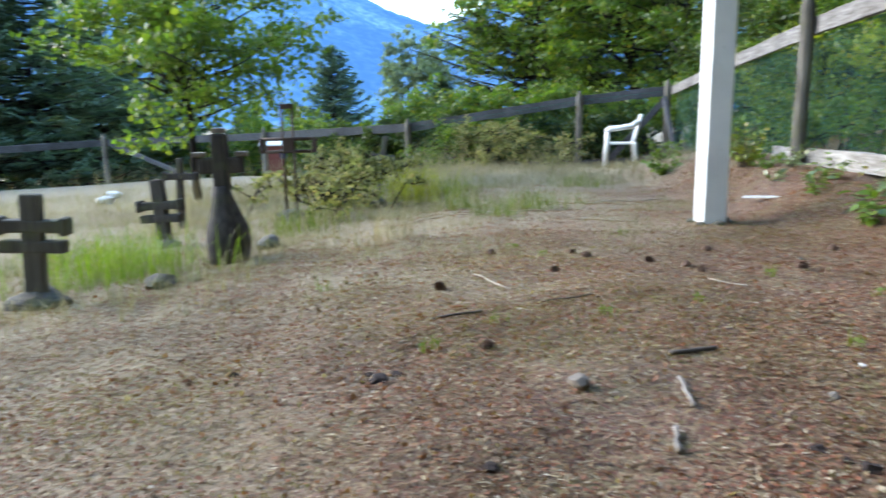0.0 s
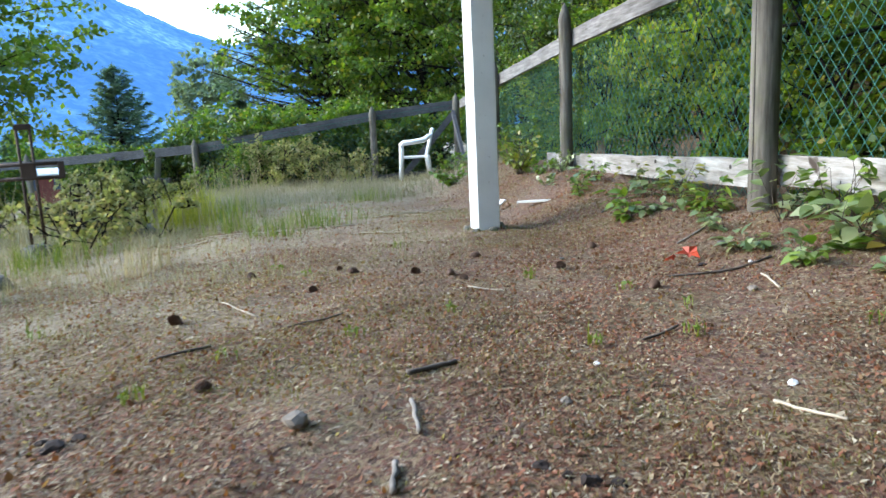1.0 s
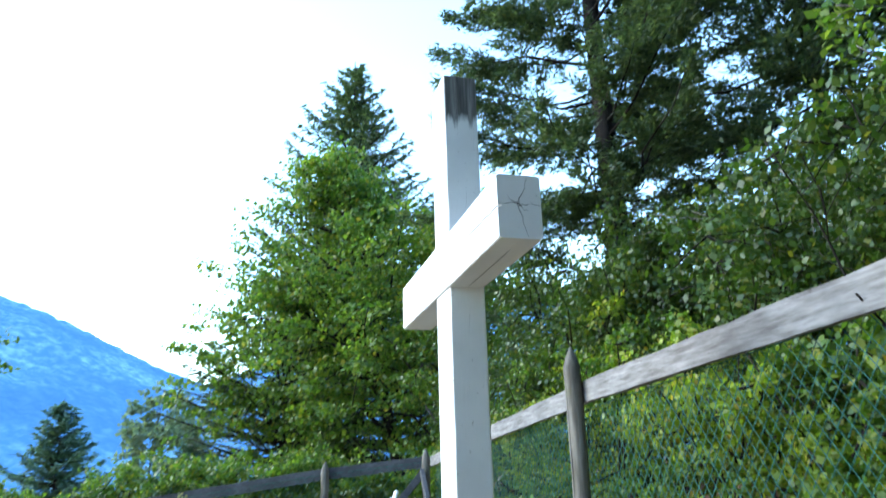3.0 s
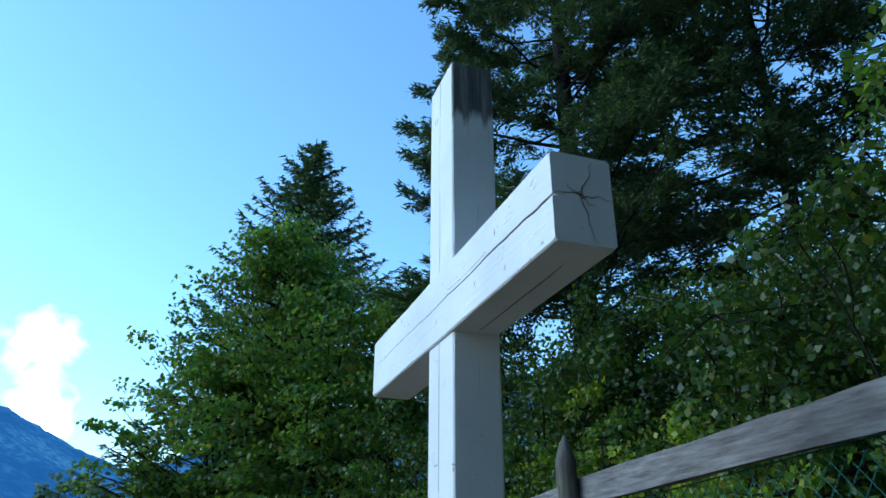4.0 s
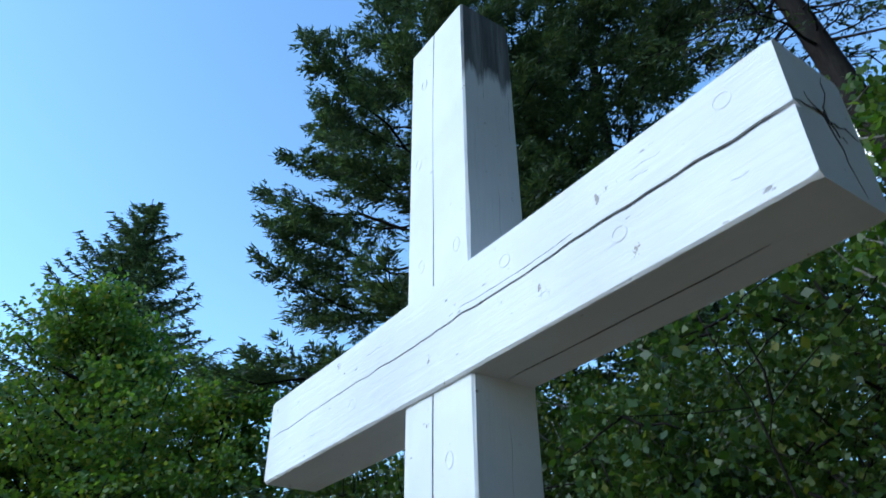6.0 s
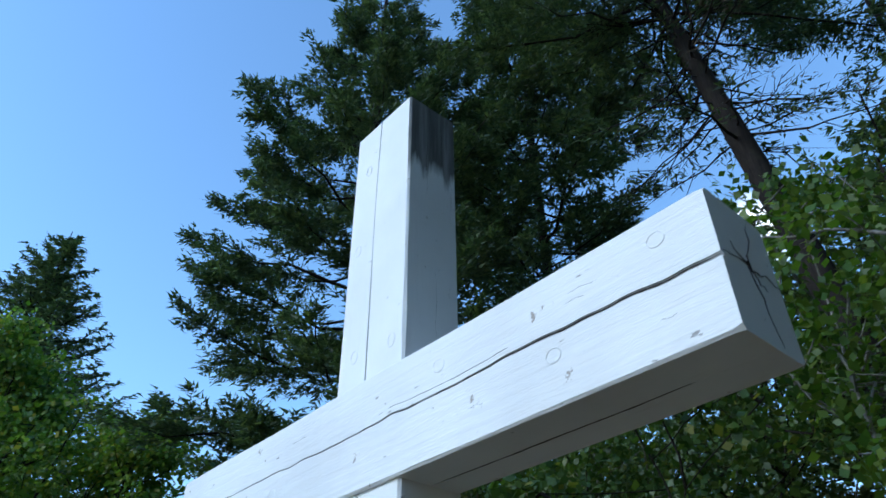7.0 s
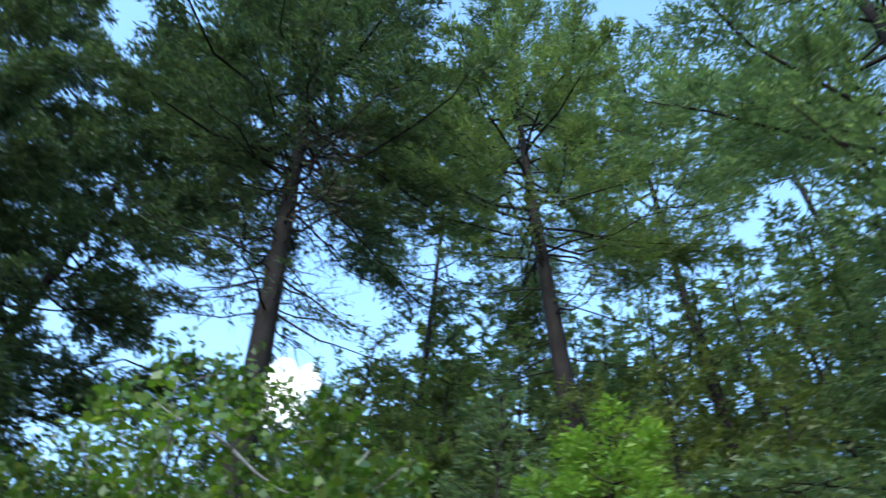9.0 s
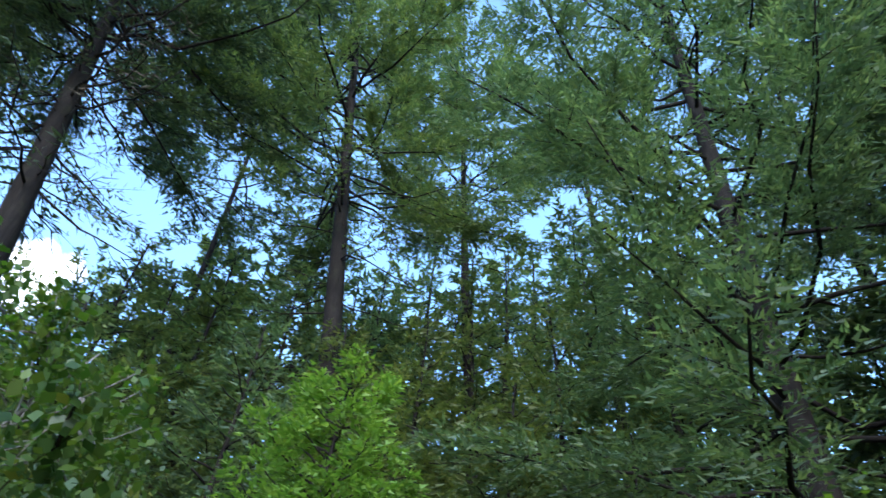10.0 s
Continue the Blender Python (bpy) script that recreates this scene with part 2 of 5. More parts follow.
M["alder"] = material("alder_leaves", leafy([(0.0, (0.030, 0.070, 0.016)), (0.6, (0.062, 0.115, 0.024)), (0.93, (0.105, 0.150, 0.032)), (1.0, (0.20, 0.20, 0.04))], 0.45, 0.4))
M["straw"] = material("straw_needles", leafy([(0.0, (0.09, 0.05, 0.032)), (0.45, (0.20, 0.12, 0.07)), (0.85, (0.33, 0.25, 0.155)), (1.0, (0.50, 0.44, 0.35))], 0.8, 0.15))
M["scrap"] = material("leaf_scraps", leafy([(0.0, (0.07, 0.035, 0.024)), (0.25, (0.20, 0.072, 0.042)), (0.55, (0.33, 0.12, 0.068)), (0.75, (0.31, 0.20, 0.125)), (0.9, (0.42, 0.33, 0.25)), (1.0, (0.58, 0.51, 0.43))], 0.75, 0.2, tint=(1.1, 1.0, 0.9)))
M["clod"] = material("hollow_dark_soil", plain((0.026, 0.015, 0.011), 0.95, vary=0.6, scale=60))
M["fir"] = material("fir_needles", leafy([(0.0, (0.034, 0.062, 0.042)), (0.6, (0.066, 0.106, 0.064)), (1.0, (0.12, 0.16, 0.085))], 0.55, 0.4, 0.6))
M["pine"] = material("pine_needles", leafy([(0.0, (0.078, 0.122, 0.066)), (0.6, (0.132, 0.185, 0.088)), (1.0, (0.205, 0.245, 0.11))], 0.55, 0.5, 0.5))
M["young_fir"] = material("young_fir_needles", leafy([(0.0, (0.082, 0.118, 0.05)), (0.6, (0.14, 0.18, 0.075)), (1.0, (0.215, 0.235, 0.10))], 0.55, 0.5, 0.5))
M["fir_blue"] = material("blue_green_fir_needles", leafy([(0.0, (0.078, 0.132, 0.086)), (0.6, (0.135, 0.20, 0.128)), (1.0, (0.205, 0.265, 0.165))], 0.55, 0.5, 0.5))
M["larch"] = material("light_larch_needles", leafy([(0.0, (0.14, 0.26, 0.05)), (0.6, (0.22, 0.37, 0.07)), (1.0, (0.32, 0.45, 0.11))], 0.55, 0.45, 0.5))
M["dead"] = material("dead_twigs", leafy([(0.0, (0.06, 0.045, 0.035)), (1.0, (0.14, 0.11, 0.09))], 0.9, 0.05))
# valley foliage: distance haze painted in as paler, bluer leaf colours
M["far_tree"] = material("haze_paled_conifer", leafy([(0.0, (0.07, 0.14, 0.12)), (1.0, (0.13, 0.21, 0.16))], 0.8, 0.4, 0.2))
M["hazy"] = material("haze_paled_leaves", leafy([(0.0, (0.13, 0.19, 0.15)), (1.0, (0.24, 0.30, 0.22))], 0.8, 0.45, 0.2))
M["grass_dry"] = material("dry_grass", leafy([(0.0, (0.25, 0.215, 0.145)), (0.5, (0.38, 0.335, 0.235)), (0.8, (0.25, 0.25, 0.14)), (1.0, (0.50, 0.45, 0.34))], 0.7, 0.3, tint=(1.1, 1.08, 0.9)))
M["grass_green"] = material("green_grass", leafy([(0.0, (0.09, 0.15, 0.025)), (0.6, (0.16, 0.22, 0.04)), (1.0, (0.26, 0.27, 0.07))], 0.6, 0.35))
M["litter"] = material("leaf_litter", leafy([(0.0, (0.08, 0.045, 0.03)), (0.3, (0.19, 0.085, 0.05)), (0.6, (0.29, 0.105, 0.06)), (0.85, (0.30, 0.20, 0.125)), (1.0, (0.52, 0.44, 0.35))], 0.75, 0.3))
M["moss"] = material("moss_blades", leafy([(0.0, (0.12, 0.115, 0.04)), (0.5, (0.21, 0.19, 0.07)), (0.85, (0.30, 0.26, 0.12)), (1.0, (0.26, 0.13, 0.065))], 0.8, 0.35))
M["grass_bright"] = material("bright_sprouts", leafy([(0.0, (0.13, 0.24, 0.03)), (1.0, (0.26, 0.36, 0.06))], 0.5, 0.4))
M["grass_yellow"] = material("yellow_grass", leafy([(0.0, (0.24, 0.27, 0.03)), (1.0, (0.42, 0.42, 0.08))], 0.6, 0.35))
M["grass_mixed"] = material("half_dry_grass", leafy([(0.0, (0.20, 0.205, 0.09)), (0.5, (0.32, 0.30, 0.185)), (1.0, (0.46, 0.41, 0.29))], 0.7, 0.3, tint=(1.1, 1.1, 0.85)))
M["bush"] = material("bush_leaves", leafy([(0.0, (0.17, 0.19, 0.085)), (0.6, (0.27, 0.29, 0.135)), (1.0, (0.40, 0.33, 0.20))], 0.7, 0.5, tint=(1.2, 1.25, 0.75)))
M["salal"] = material("glossy_leaves", leafy([(0.0, (0.07, 0.14, 0.02)), (0.6, (0.14, 0.24, 0.03)), (1.0, (0.24, 0.33, 0.06))], 0.3, 0.3))
M["salal_leaf"] = material("glossy_leaves_single", leafy([(0.0, (0.07, 0.14, 0.02)), (0.6, (0.14, 0.24, 0.03)), (1.0, (0.24, 0.33, 0.06))], 0.3, 0.3, single=True))
M["salal_pale"] = material("pale_leaves", leafy([(0.0, (0.12, 0.18, 0.08)), (0.6, (0.22, 0.29, 0.14)), (1.0, (0.38, 0.42, 0.24))], 0.3, 0.25))
M["salal_pale_leaf"] = material("pale_leaves_single", leafy([(0.0, (0.12, 0.18, 0.08)), (0.6, (0.22, 0.29, 0.14)), (1.0, (0.38, 0.42, 0.24))], 0.3, 0.25, single=True))
M["salal_yellow"] = material("yellow_tinged_leaves", leafy([(0.0, (0.12, 0.19, 0.03)), (0.6, (0.26, 0.30, 0.05)), (1.0, (0.42, 0.34, 0.10))], 0.35, 0.3))
M["salal_yellow_leaf"] = material("yellow_tinged_leaves_single", leafy([(0.0, (0.12, 0.19, 0.03)), (0.6, (0.26, 0.30, 0.05)), (1.0, (0.42, 0.34, 0.10))], 0.35, 0.3, single=True))
M["twig_grey"] = material("grey_twig", plain((0.19, 0.165, 0.14), 0.9, vary=0.5))
M["cone"] = material("pine_cone", plain((0.13, 0.075, 0.05), 0.85))
M["twig"] = material("twig", plain((0.085, 0.066, 0.052), 0.9, vary=0.5))
M["twig_pale"] = material("pale_twig", plain((0.45, 0.38, 0.28), 0.8))
M["stone"] = material("grave_stone", weathered((0.07, 0.066, 0.058), (0.16, 0.15, 0.13), "z", 0.6))
M["stone_pale"] = material("pale_stone", plain((0.20, 0.165, 0.13), 0.9, vary=0.4))
M["iron"] = material("rusted_iron", plain((0.07, 0.045, 0.035), 0.75, 0.3))
M["dark_wood"] = material("dark_wood", weathered((0.035, 0.03, 0.028), (0.10, 0.088, 0.08), "z", 0.4))
M["red_leaf"] = material("red_leaf", plain((0.62, 0.085, 0.035), 0.5, vary=0.35))
M["white"] = material("white_paper", plain((0.78, 0.77, 0.74), 0.5, vary=0.08))
M["brown_red"] = material("red_brown_boards", plain((0.16, 0.04, 0.03), 0.8))
M["glass_blue"] = material("dark_window", plain((0.04, 0.06, 0.10), 0.15))


# ---------------------------------------------------------------- mesh tools
def mesh_of(name, verts, faces, mat, smooth=False):
    me = bpy.data.meshes.new(name)
    me.from_pydata([tuple(v) for v in verts], [], faces)
    me.materials.append(mat)
    if smooth:
        me.polygons.foreach_set("use_smooth", [True] * len(me.polygons))
    me.update()
    return me


def quads(name, corners, mat):
    """corners: (n, 4, 3) array, one leaf a row."""
    n = len(corners)
    me = bpy.data.meshes.new(name)
    me.vertices.add(n * 4)
    me.vertices.foreach_set("co", np.asarray(corners, dtype=np.float32).reshape(-1))
    me.loops.add(n * 4)
    me.loops.foreach_set("vertex_index", np.arange(n * 4, dtype=np.int32))
    me.polygons.add(n)
    me.polygons.foreach_set("loop_start", np.arange(0, n * 4, 4, dtype=np.int32))
    me.polygons.foreach_set("loop_total", np.full(n, 4, dtype=np.int32))
    me.materials.append(mat)
    me.update(calc_edges=True)
    return me


def needle_mesh(name, centres, size, rs, up, slim, along, mat):
    """Tapering sprays of needles, one slim triangle each, pointing along their twigs."""
    n = len(centres)
    d = unit(np.asarray(along) + rs.normal(size=(n, 3)) * 0.35)
    side = unit(np.cross(d, unit(rs.normal(size=(n, 3)) + np.array([0, 0, up * 2]))))
    s = (size * rs.uniform(0.65, 1.3, n))[:, None]
    c = np.asarray(centres) - d * s * 0.4
    corners = np.stack([c - side * s * slim * 0.5, c + side * s * slim * 0.5, c + d * s], axis=1)
    me = bpy.data.meshes.new(name)
    me.vertices.add(n * 3)
    me.vertices.foreach_set("co", np.asarray(corners, dtype=np.float32).reshape(-1))
    me.loops.add(n * 3)
    me.loops.foreach_set("vertex_index", np.arange(n * 3, dtype=np.int32))
    me.polygons.add(n)
    me.polygons.foreach_set("loop_start", np.arange(0, n * 3, 3, dtype=np.int32))
    me.polygons.foreach_set("loop_total", np.full(n, 3, dtype=np.int32))
    me.materials.append(mat)
    me.update(calc_edges=True)
    return me


def thing(name, place, label, category, group="", kind="", turn=0.0):
    e = new(name)
    e.empty_display_size = 0.1
    e.matrix_world = pose(*place, 0, 0, turn)
    return tagged(e, label, category, group, kind)


def put(name, me, parent=None, at=(0, 0, 0), label=""):
    ob = new(name, me)
    ob.location = at
    if parent is not None:
        ob.parent = parent
    if label:
        ob["label"] = label
    return ob


def part(name, bm, mat, parent, label="", smooth=False):
    me = bpy.data.meshes.new(name)
    bm.to_mesh(me)
    bm.free()
    me.materials.append(mat)
    if smooth:
        me.polygons.foreach_set("use_smooth", [True] * len(me.polygons))
    return put(name, me, parent, label=label)


def box_bm(x0, x1, y0, y1, z0, z1, bevel=0.0):
    bm = bmesh.new()
    bmesh.ops.create_cube(bm, size=1, matrix=Matrix.Translation(((x0 + x1) / 2, (y0 + y1) / 2, (z0 + z1) / 2)) @ Matrix.Diagonal((x1 - x0, y1 - y0, z1 - z0, 1)))
    if bevel:
        bmesh.ops.bevel(bm, geom=bm.edges[:], offset=bevel, segments=2, affect="EDGES", profile=0.6)
    return bm


def beam_data(a, b, width, height, rng, rough=0.004, stations=14):
    """A sawn board from a to b, a little bowed and with uneven edges: verts and faces."""
    a, b = Vector(a), Vector(b)
    d = (b - a).normalized()
    side = d.cross(Vector((0, 0, 1))).normalized()
    up = side.cross(d)
    v, f = [], []
    for i in range(stations + 1):
        c = a.lerp(b, i / stations)
        for s, u in ((-1, -1), (1, -1), (1, 1), (-1, 1)):
            v.append(c + side * (s * width / 2 + rng.uniform(-rough, rough) * 0.5) + up * (u * height / 2 + rng.uniform(-rough, rough)))
    for i in range(stations):
        for k in range(4):
            f.append((i * 4 + k, i * 4 + (k + 1) % 4, i * 4 + 4 + (k + 1) % 4, i * 4 + 4 + k))
    f += [(3, 2, 1, 0), tuple(stations * 4 + k for k in range(4))]
    return v, f


def tube(points, radii, sides=7):
    """Tapered tube through points: verts and faces."""
    v, f = [], []
    last = None
    for i, p in enumerate(points):
        p = Vector(p)
        q = Vector(points[min(i + 1, len(points) - 1)]) - Vector(points[max(i - 1, 0)])
        q = q.normalized() if q.length else Vector((0, 0, 1))
        ref = last if last is not None else (Vector((1, 0, 0)) if abs(q.x) < 0.9 else Vector((0, 1, 0)))
        side = (ref - q * ref.dot(q)).normalized()
        last = side
        up = q.cross(side)
        for k in range(sides):
            t = 2 * math.pi * k / sides
            v.append(p + (side * math.cos(t) + up * math.sin(t)) * radii[i])
    for i in range(len(points) - 1):
        for k in range(sides):
            f.append((i * sides + k, i * sides + (k + 1) % sides, (i + 1) * sides + (k + 1) % sides, (i + 1) * sides + k))
    f.append(tuple(range(sides - 1, -1, -1)))
    f.append(tuple((len(points) - 1) * sides + k for k in range(sides)))
    return v, f


class Wood:
    """Gathers tubes into one mesh."""

    def __init__(self):
        self.v, self.f = [], []

    def add(self, vf):
        o = len(self.v)
        self.v += vf[0]
        self.f += [tuple(i + o for i in face) for face in vf[1]]

    def mesh(self, name, mat, smooth=True):
        return mesh_of(name, self.v, self.f, mat, smooth)


def smooth01(t):
    t = min(1.0, max(0.0, t))
    return t * t * (3 - 2 * t)


def ground_height(x, y):
    h = -0.03 * min(max(0.0, y - 3.5), 16) - 0.09 * min(max(0.0, 0.2 - x), 4.0)
    amp = 0.15 + 0.04 * min(max(y - 4, -1), 4) - 0.08 * max(0, min(y - 9, 5))
    h += amp * smooth01((x - 1.9) / 0.8)
    h += 0.36 * max(0.0, min(x - 4.0, 26)) * smooth01((26 - y) / 14)
    h -= 0.10 * max(0.0, min(y - 19, 60)) * smooth01((8 - x) / 8)
    h -= 0.05 * max(0.0, min(-6 - x, 60))
    return h


def bumps(x, y):
    b = 0.035 * noise.noise((x * 0.9, y * 0.9, 0.3)) + 0.018 * noise.noise((x * 3.1, y * 3.1, 1.7)) + 0.010 * noise.noise((x * 8, y * 8, 4.1))
    return b * (1.0 if abs(x) < 12 and abs(y) < 30 else 4.0)


def ground_z(x, y):
    return ground_height(x, y) + bumps(x, y)


# ---------------------------------------------------------------- ground
def axis(lo, hi, fine_lo, fine_hi, step):
    inner = list(np.arange(fine_lo, fine_hi + 1e-6, step))
    out, s, p = [], step, fine_hi
    while p < hi:
        s *= 1.22
        p += s
        out.append(p)
    left, s, p = [], step, fine_lo
    while p > lo:
        s *= 1.22
        p -= s
        left.append(p)
    return left[::-1] + inner + out


def build_ground():
    xs, ys = axis(-2500, 2500, -3.0, 3.6, 0.05), axis(-1500, 3000, 1.0, 9.0, 0.05)
    v = [(x, y, ground_z(x, y)) for y in ys for x in xs]
    w = len(xs)
    f = [(j * w + i, j * w + i + 1, (j + 1) * w + i + 1, (j + 1) * w + i) for j in range(len(ys) - 1) for i in range(w - 1)]
    tagged(put("ground", mesh_of("ground", v, f, M["soil"], True)), "mossy brown ground with dry grass and needles", "ground", kind="structure")


build_ground()


def build_mountain(name, label, profile, dist, depth, seed, mat):
    """A forested ridge: profile gives azimuth and elevation of its skyline in degrees."""
    rows, cols = 60, 260
    az0, az1 = profile[0][0], profile[-1][0]
    v = []
    for j in range(rows):
        for i in range(cols):
            az = az0 + (az1 - az0) * i / (cols - 1)
            el = np.interp(az, [p[0] for p in profile], [p[1] for p in profile])
            t = j / (rows - 1)
            d = dist - depth * (1 - t)
            top = dist * math.tan(radians(el))
            a = radians(az)
            x, y = d * math.sin(a), d * math.cos(a)
            z = -60 + (top + 60) * t ** 0.9
            k = 0.10 * top * math.sin(math.pi * min(1, t * 1.05))
            z += k * noise.noise((x * 0.006 + seed, y * 0.006, 0)) + 0.35 * k * noise.noise((x * 0.02, y * 0.02, seed)) + 5 * noise.noise((x * 0.11, y * 0.11, seed))
            v.append((x, y, z))
    f = [(j * cols + i, j * cols + i + 1, (j + 1) * cols + i + 1, (j + 1) * cols + i) for j in range(rows - 1) for i in range(cols - 1)]
    tagged(put(name, mesh_of(name, v, f, mat, True)), label, "mountain", kind="structure")


build_mountain("backdrop_mountain", "forested mountain ridge across the valley with painted blue haze",
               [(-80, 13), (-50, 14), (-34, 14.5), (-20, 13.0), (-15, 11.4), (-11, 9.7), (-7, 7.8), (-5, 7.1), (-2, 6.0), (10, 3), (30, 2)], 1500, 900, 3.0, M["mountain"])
build_mountain("backdrop_slope", "lower forested mountain slope with painted blue haze",
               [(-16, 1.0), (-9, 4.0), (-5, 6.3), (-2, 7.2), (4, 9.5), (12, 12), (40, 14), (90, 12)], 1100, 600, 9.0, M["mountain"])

# ---------------------------------------------------------------- the white cross
def loft_post(stations, section):
    """section(s) gives the outline at station s; all outlines have the same count."""
    v, f = [], []
    for s in stations:
        ring = section(s)
        k = len(ring)
        v += ring
    for i in range(len(stations) - 1):
        for j in range(k):
            f.append((i * k + j, i * k + (j + 1) % k, (i + 1) * k + (j + 1) % k, (i + 1) * k + j))
    f += [tuple(range(k - 1, -1, -1)), tuple((len(stations) - 1) * k + j for j in range(k))]
    return v, f


def build_cross():
    cross = thing("memorial_cross", (1.73, 5.535, ground_height(1.73, 5.535) - 0.12), "tall white-painted timber cross with cracked paint standing in the ground", "cross")
    o = cross.location
    rng = random.Random(5)
    x0, x1, y0, y1, zt = 1.665, 1.800, 5.434, 5.635, 2.332

    def post_ring(z):
        w = 0.0020 * noise.noise((z * 3, 0.4, 0)) if z < zt - 0.02 else 0
        yc = 5.546 + 0.006 * noise.noise((z * 2.2, 7, 0)) - 0.012 * (z - 1.5) * 0.3
        open_ = 0.0016 + 0.0012 * noise.noise((z * 1.7, 2, 5))
        deep = 0.011
        if z < 0.75:
            open_, deep = 0.0004, 0.0006
        chip = 0.004 * max(0, noise.noise((z * 6, 3, 1)))
        ring = [(x0, y0 + chip + 0.004, z), (x0, yc - open_, z), (x0 + deep, yc, z), (x0, yc + open_, z), (x0, y1 - 0.004, z), (x0 + 0.004, y1, z),
                (x1 - 0.005, y1, z), (x1, y1 - 0.005, z), (x1 + w, y0 + 0.006, z), (x1 - 0.006 + w, y0, z), (x0 + 0.004 + chip, y0, z)]
        return [Vector(p) - o for p in reversed(ring)]

    zs = [-0.22 + (zt + 0.22) * i / 90 for i in range(91)]
    post = put("post", mesh_of("post", *loft_post(zs, post_ring), M["paint_post"]), cross)
    a0, a1, b0, b1 = 1.656, 1.793, 4.845, 6.250

    def arm_ring(y):
        u = (y - b0) / (b1 - b0)
        end = min(1.0, min(y - b0, b1 - y) / 0.01)
        c = 0.0035 + 0.003 * (1 - end)
        zc = 1.553 + 0.006 * u + 0.006 * noise.noise((y * 4, 1, 0)) + 0.004 * noise.noise((y * 19, 1, 3))
        open_ = 0.0026 * (1 - u) ** 1.6 + 0.0007 + 0.0008 * noise.noise((y * 5, 8, 2))
        z0, z1 = 1.452, 1.651 - 0.003 * noise.noise((y * 3, 5, 5))
        chip = 0.004 * max(0, noise.noise((y * 7, 9, 1)))
        uc = 1.73 + 0.004 * noise.noise((y * 5, 11, 0))
        uo = 0.0018 if 4.95 < y < 5.42 else 0.0003
        ring = [(a0, y, z0 + c + chip), (a0, y, zc - open_), (a0 + 0.016, y, zc), (a0, y, zc + open_), (a0, y, z1 - c), (a0 + c, y, z1), (a1 - c, y, z1), (a1, y, z1 - c),
                (a1, y, z0 + c), (a1 - c, y, z0), (uc + uo, y, z0), (uc, y, z0 + 0.008), (uc - uo, y, z0), (a0 + c + chip, y, z0)]
        return [Vector(p) - o for p in ring]

    ys = [b0 + (b1 - b0) * i / 110 for i in range(111)]
    beam = put("crossbeam", mesh_of("crossbeam", *loft_post(ys, arm_ring), M["paint"]), cross)
    # checks that run out from the heart of the sawn end
    heart = Vector((1.722, b0 - 0.0006, 1.557))
    for ang, reach in ((178, 0.066), (4, 0.068), (70, 0.088), (142, 0.04), (282, 0.095), (325, 0.04)):
        w = Wood()
        pts = [heart + Vector((math.cos(radians(ang)) * reach * k / 5 + rng.uniform(-0.005, 0.005), 0, math.sin(radians(ang)) * reach * k / 5 + rng.uniform(-0.005, 0.005))) - o for k in range(6)]
        w.add(tube(pts, [0.0012 - 0.00018 * k for k in range(6)], 4))
        put("crack", w.mesh("crack", M["crack"]), beam)
    # the long drying checks, dark in their depth
    def check(name, points, wide, parent):
        w = Wood()
        w.add(tube([p - o for p in points], [max(0.0003, wide * (0.55 + 0.9 * abs(noise.noise((k * 0.37, wide * 900, 1.5))))) * min(1.0, 0.25 + 0.12 * min(k, len(points) - 1 - k)) for k in range(len(points))], 5))
        put(name, w.mesh(name, M["crack"]), parent)

    def beam_line(y):
        return 1.553 + 0.006 * (y - b0) / (b1 - b0) + 0.006 * noise.noise((y * 4, 1, 0)) + 0.004 * noise.noise((y * 19, 1, 3))

    check("crack", [Vector((a0 + 0.0012, y, beam_line(y))) for y in np.linspace(b0 + 0.002, 5.36, 90)], 0.0015, beam)
    check("crack", [Vector((a0 + 0.0010, y, beam_line(y))) for y in np.linspace(5.34, b1 - 0.002, 90)], 0.0012, beam)
    check("crack", [Vector((a0 + 0.0004, y, beam_line(y) + 0.012 + 0.004 * noise.noise((y * 6, 2, 9)))) for y in np.linspace(5.12, 5.52, 30)], 0.0009, beam)
    check("crack", [Vector((1.73 + 0.004 * noise.noise((y * 5, 11, 0)), y, 1.4525)) for y in np.linspace(4.95, 5.41, 30)], 0.0014, beam)
    for y, z, dy, dz in ((4.99, 1.60, 0.10, 0.006), (5.02, 1.588, 0.07, 0.004), (5.22, 1.503, 0.06, 0.004), (5.68, 1.60, 0.12, 0.003), (5.95, 1.50, 0.10, 0.005), (4.90, 1.50, 0.05, 0.003)):
        check("paint_split", [Vector((a0 + 0.0002, y + dy * k / 9, z + dz * k / 9 + 0.0015 * math.sin(k * 1.9 + y * 30))) for k in range(10)], 0.0006, beam)
    # knots standing a little proud of the paint
    for y, z in ((4.92, 1.612), (5.10, 1.523), (5.33, 1.60), (5.82, 1.515)):
        w = Wood()
        pts = [Vector((a0 - 0.0002, y + 0.013 * math.cos(t * math.pi / 6), z + 0.011 * math.sin(t * math.pi / 6))) - o for t in range(13)]
        w.add(tube(pts, [0.0007] * 13, 4))
        put("knot_ring", w.mesh("knot_ring", M["paint"]), beam)
    def post_line(z):
        return 5.546 + 0.006 * noise.noise((z * 2.2, 7, 0)) - 0.012 * (z - 1.5) * 0.3

    check("crack", [Vector((x0 + 0.0010, post_line(z), z)) for z in np.linspace(1.66, zt - 0.01, 50)], 0.0013, post)
    check("crack", [Vector((x0 + 0.0010, post_line(z), z)) for z in np.linspace(0.76, 1.45, 50)], 0.0013, post)
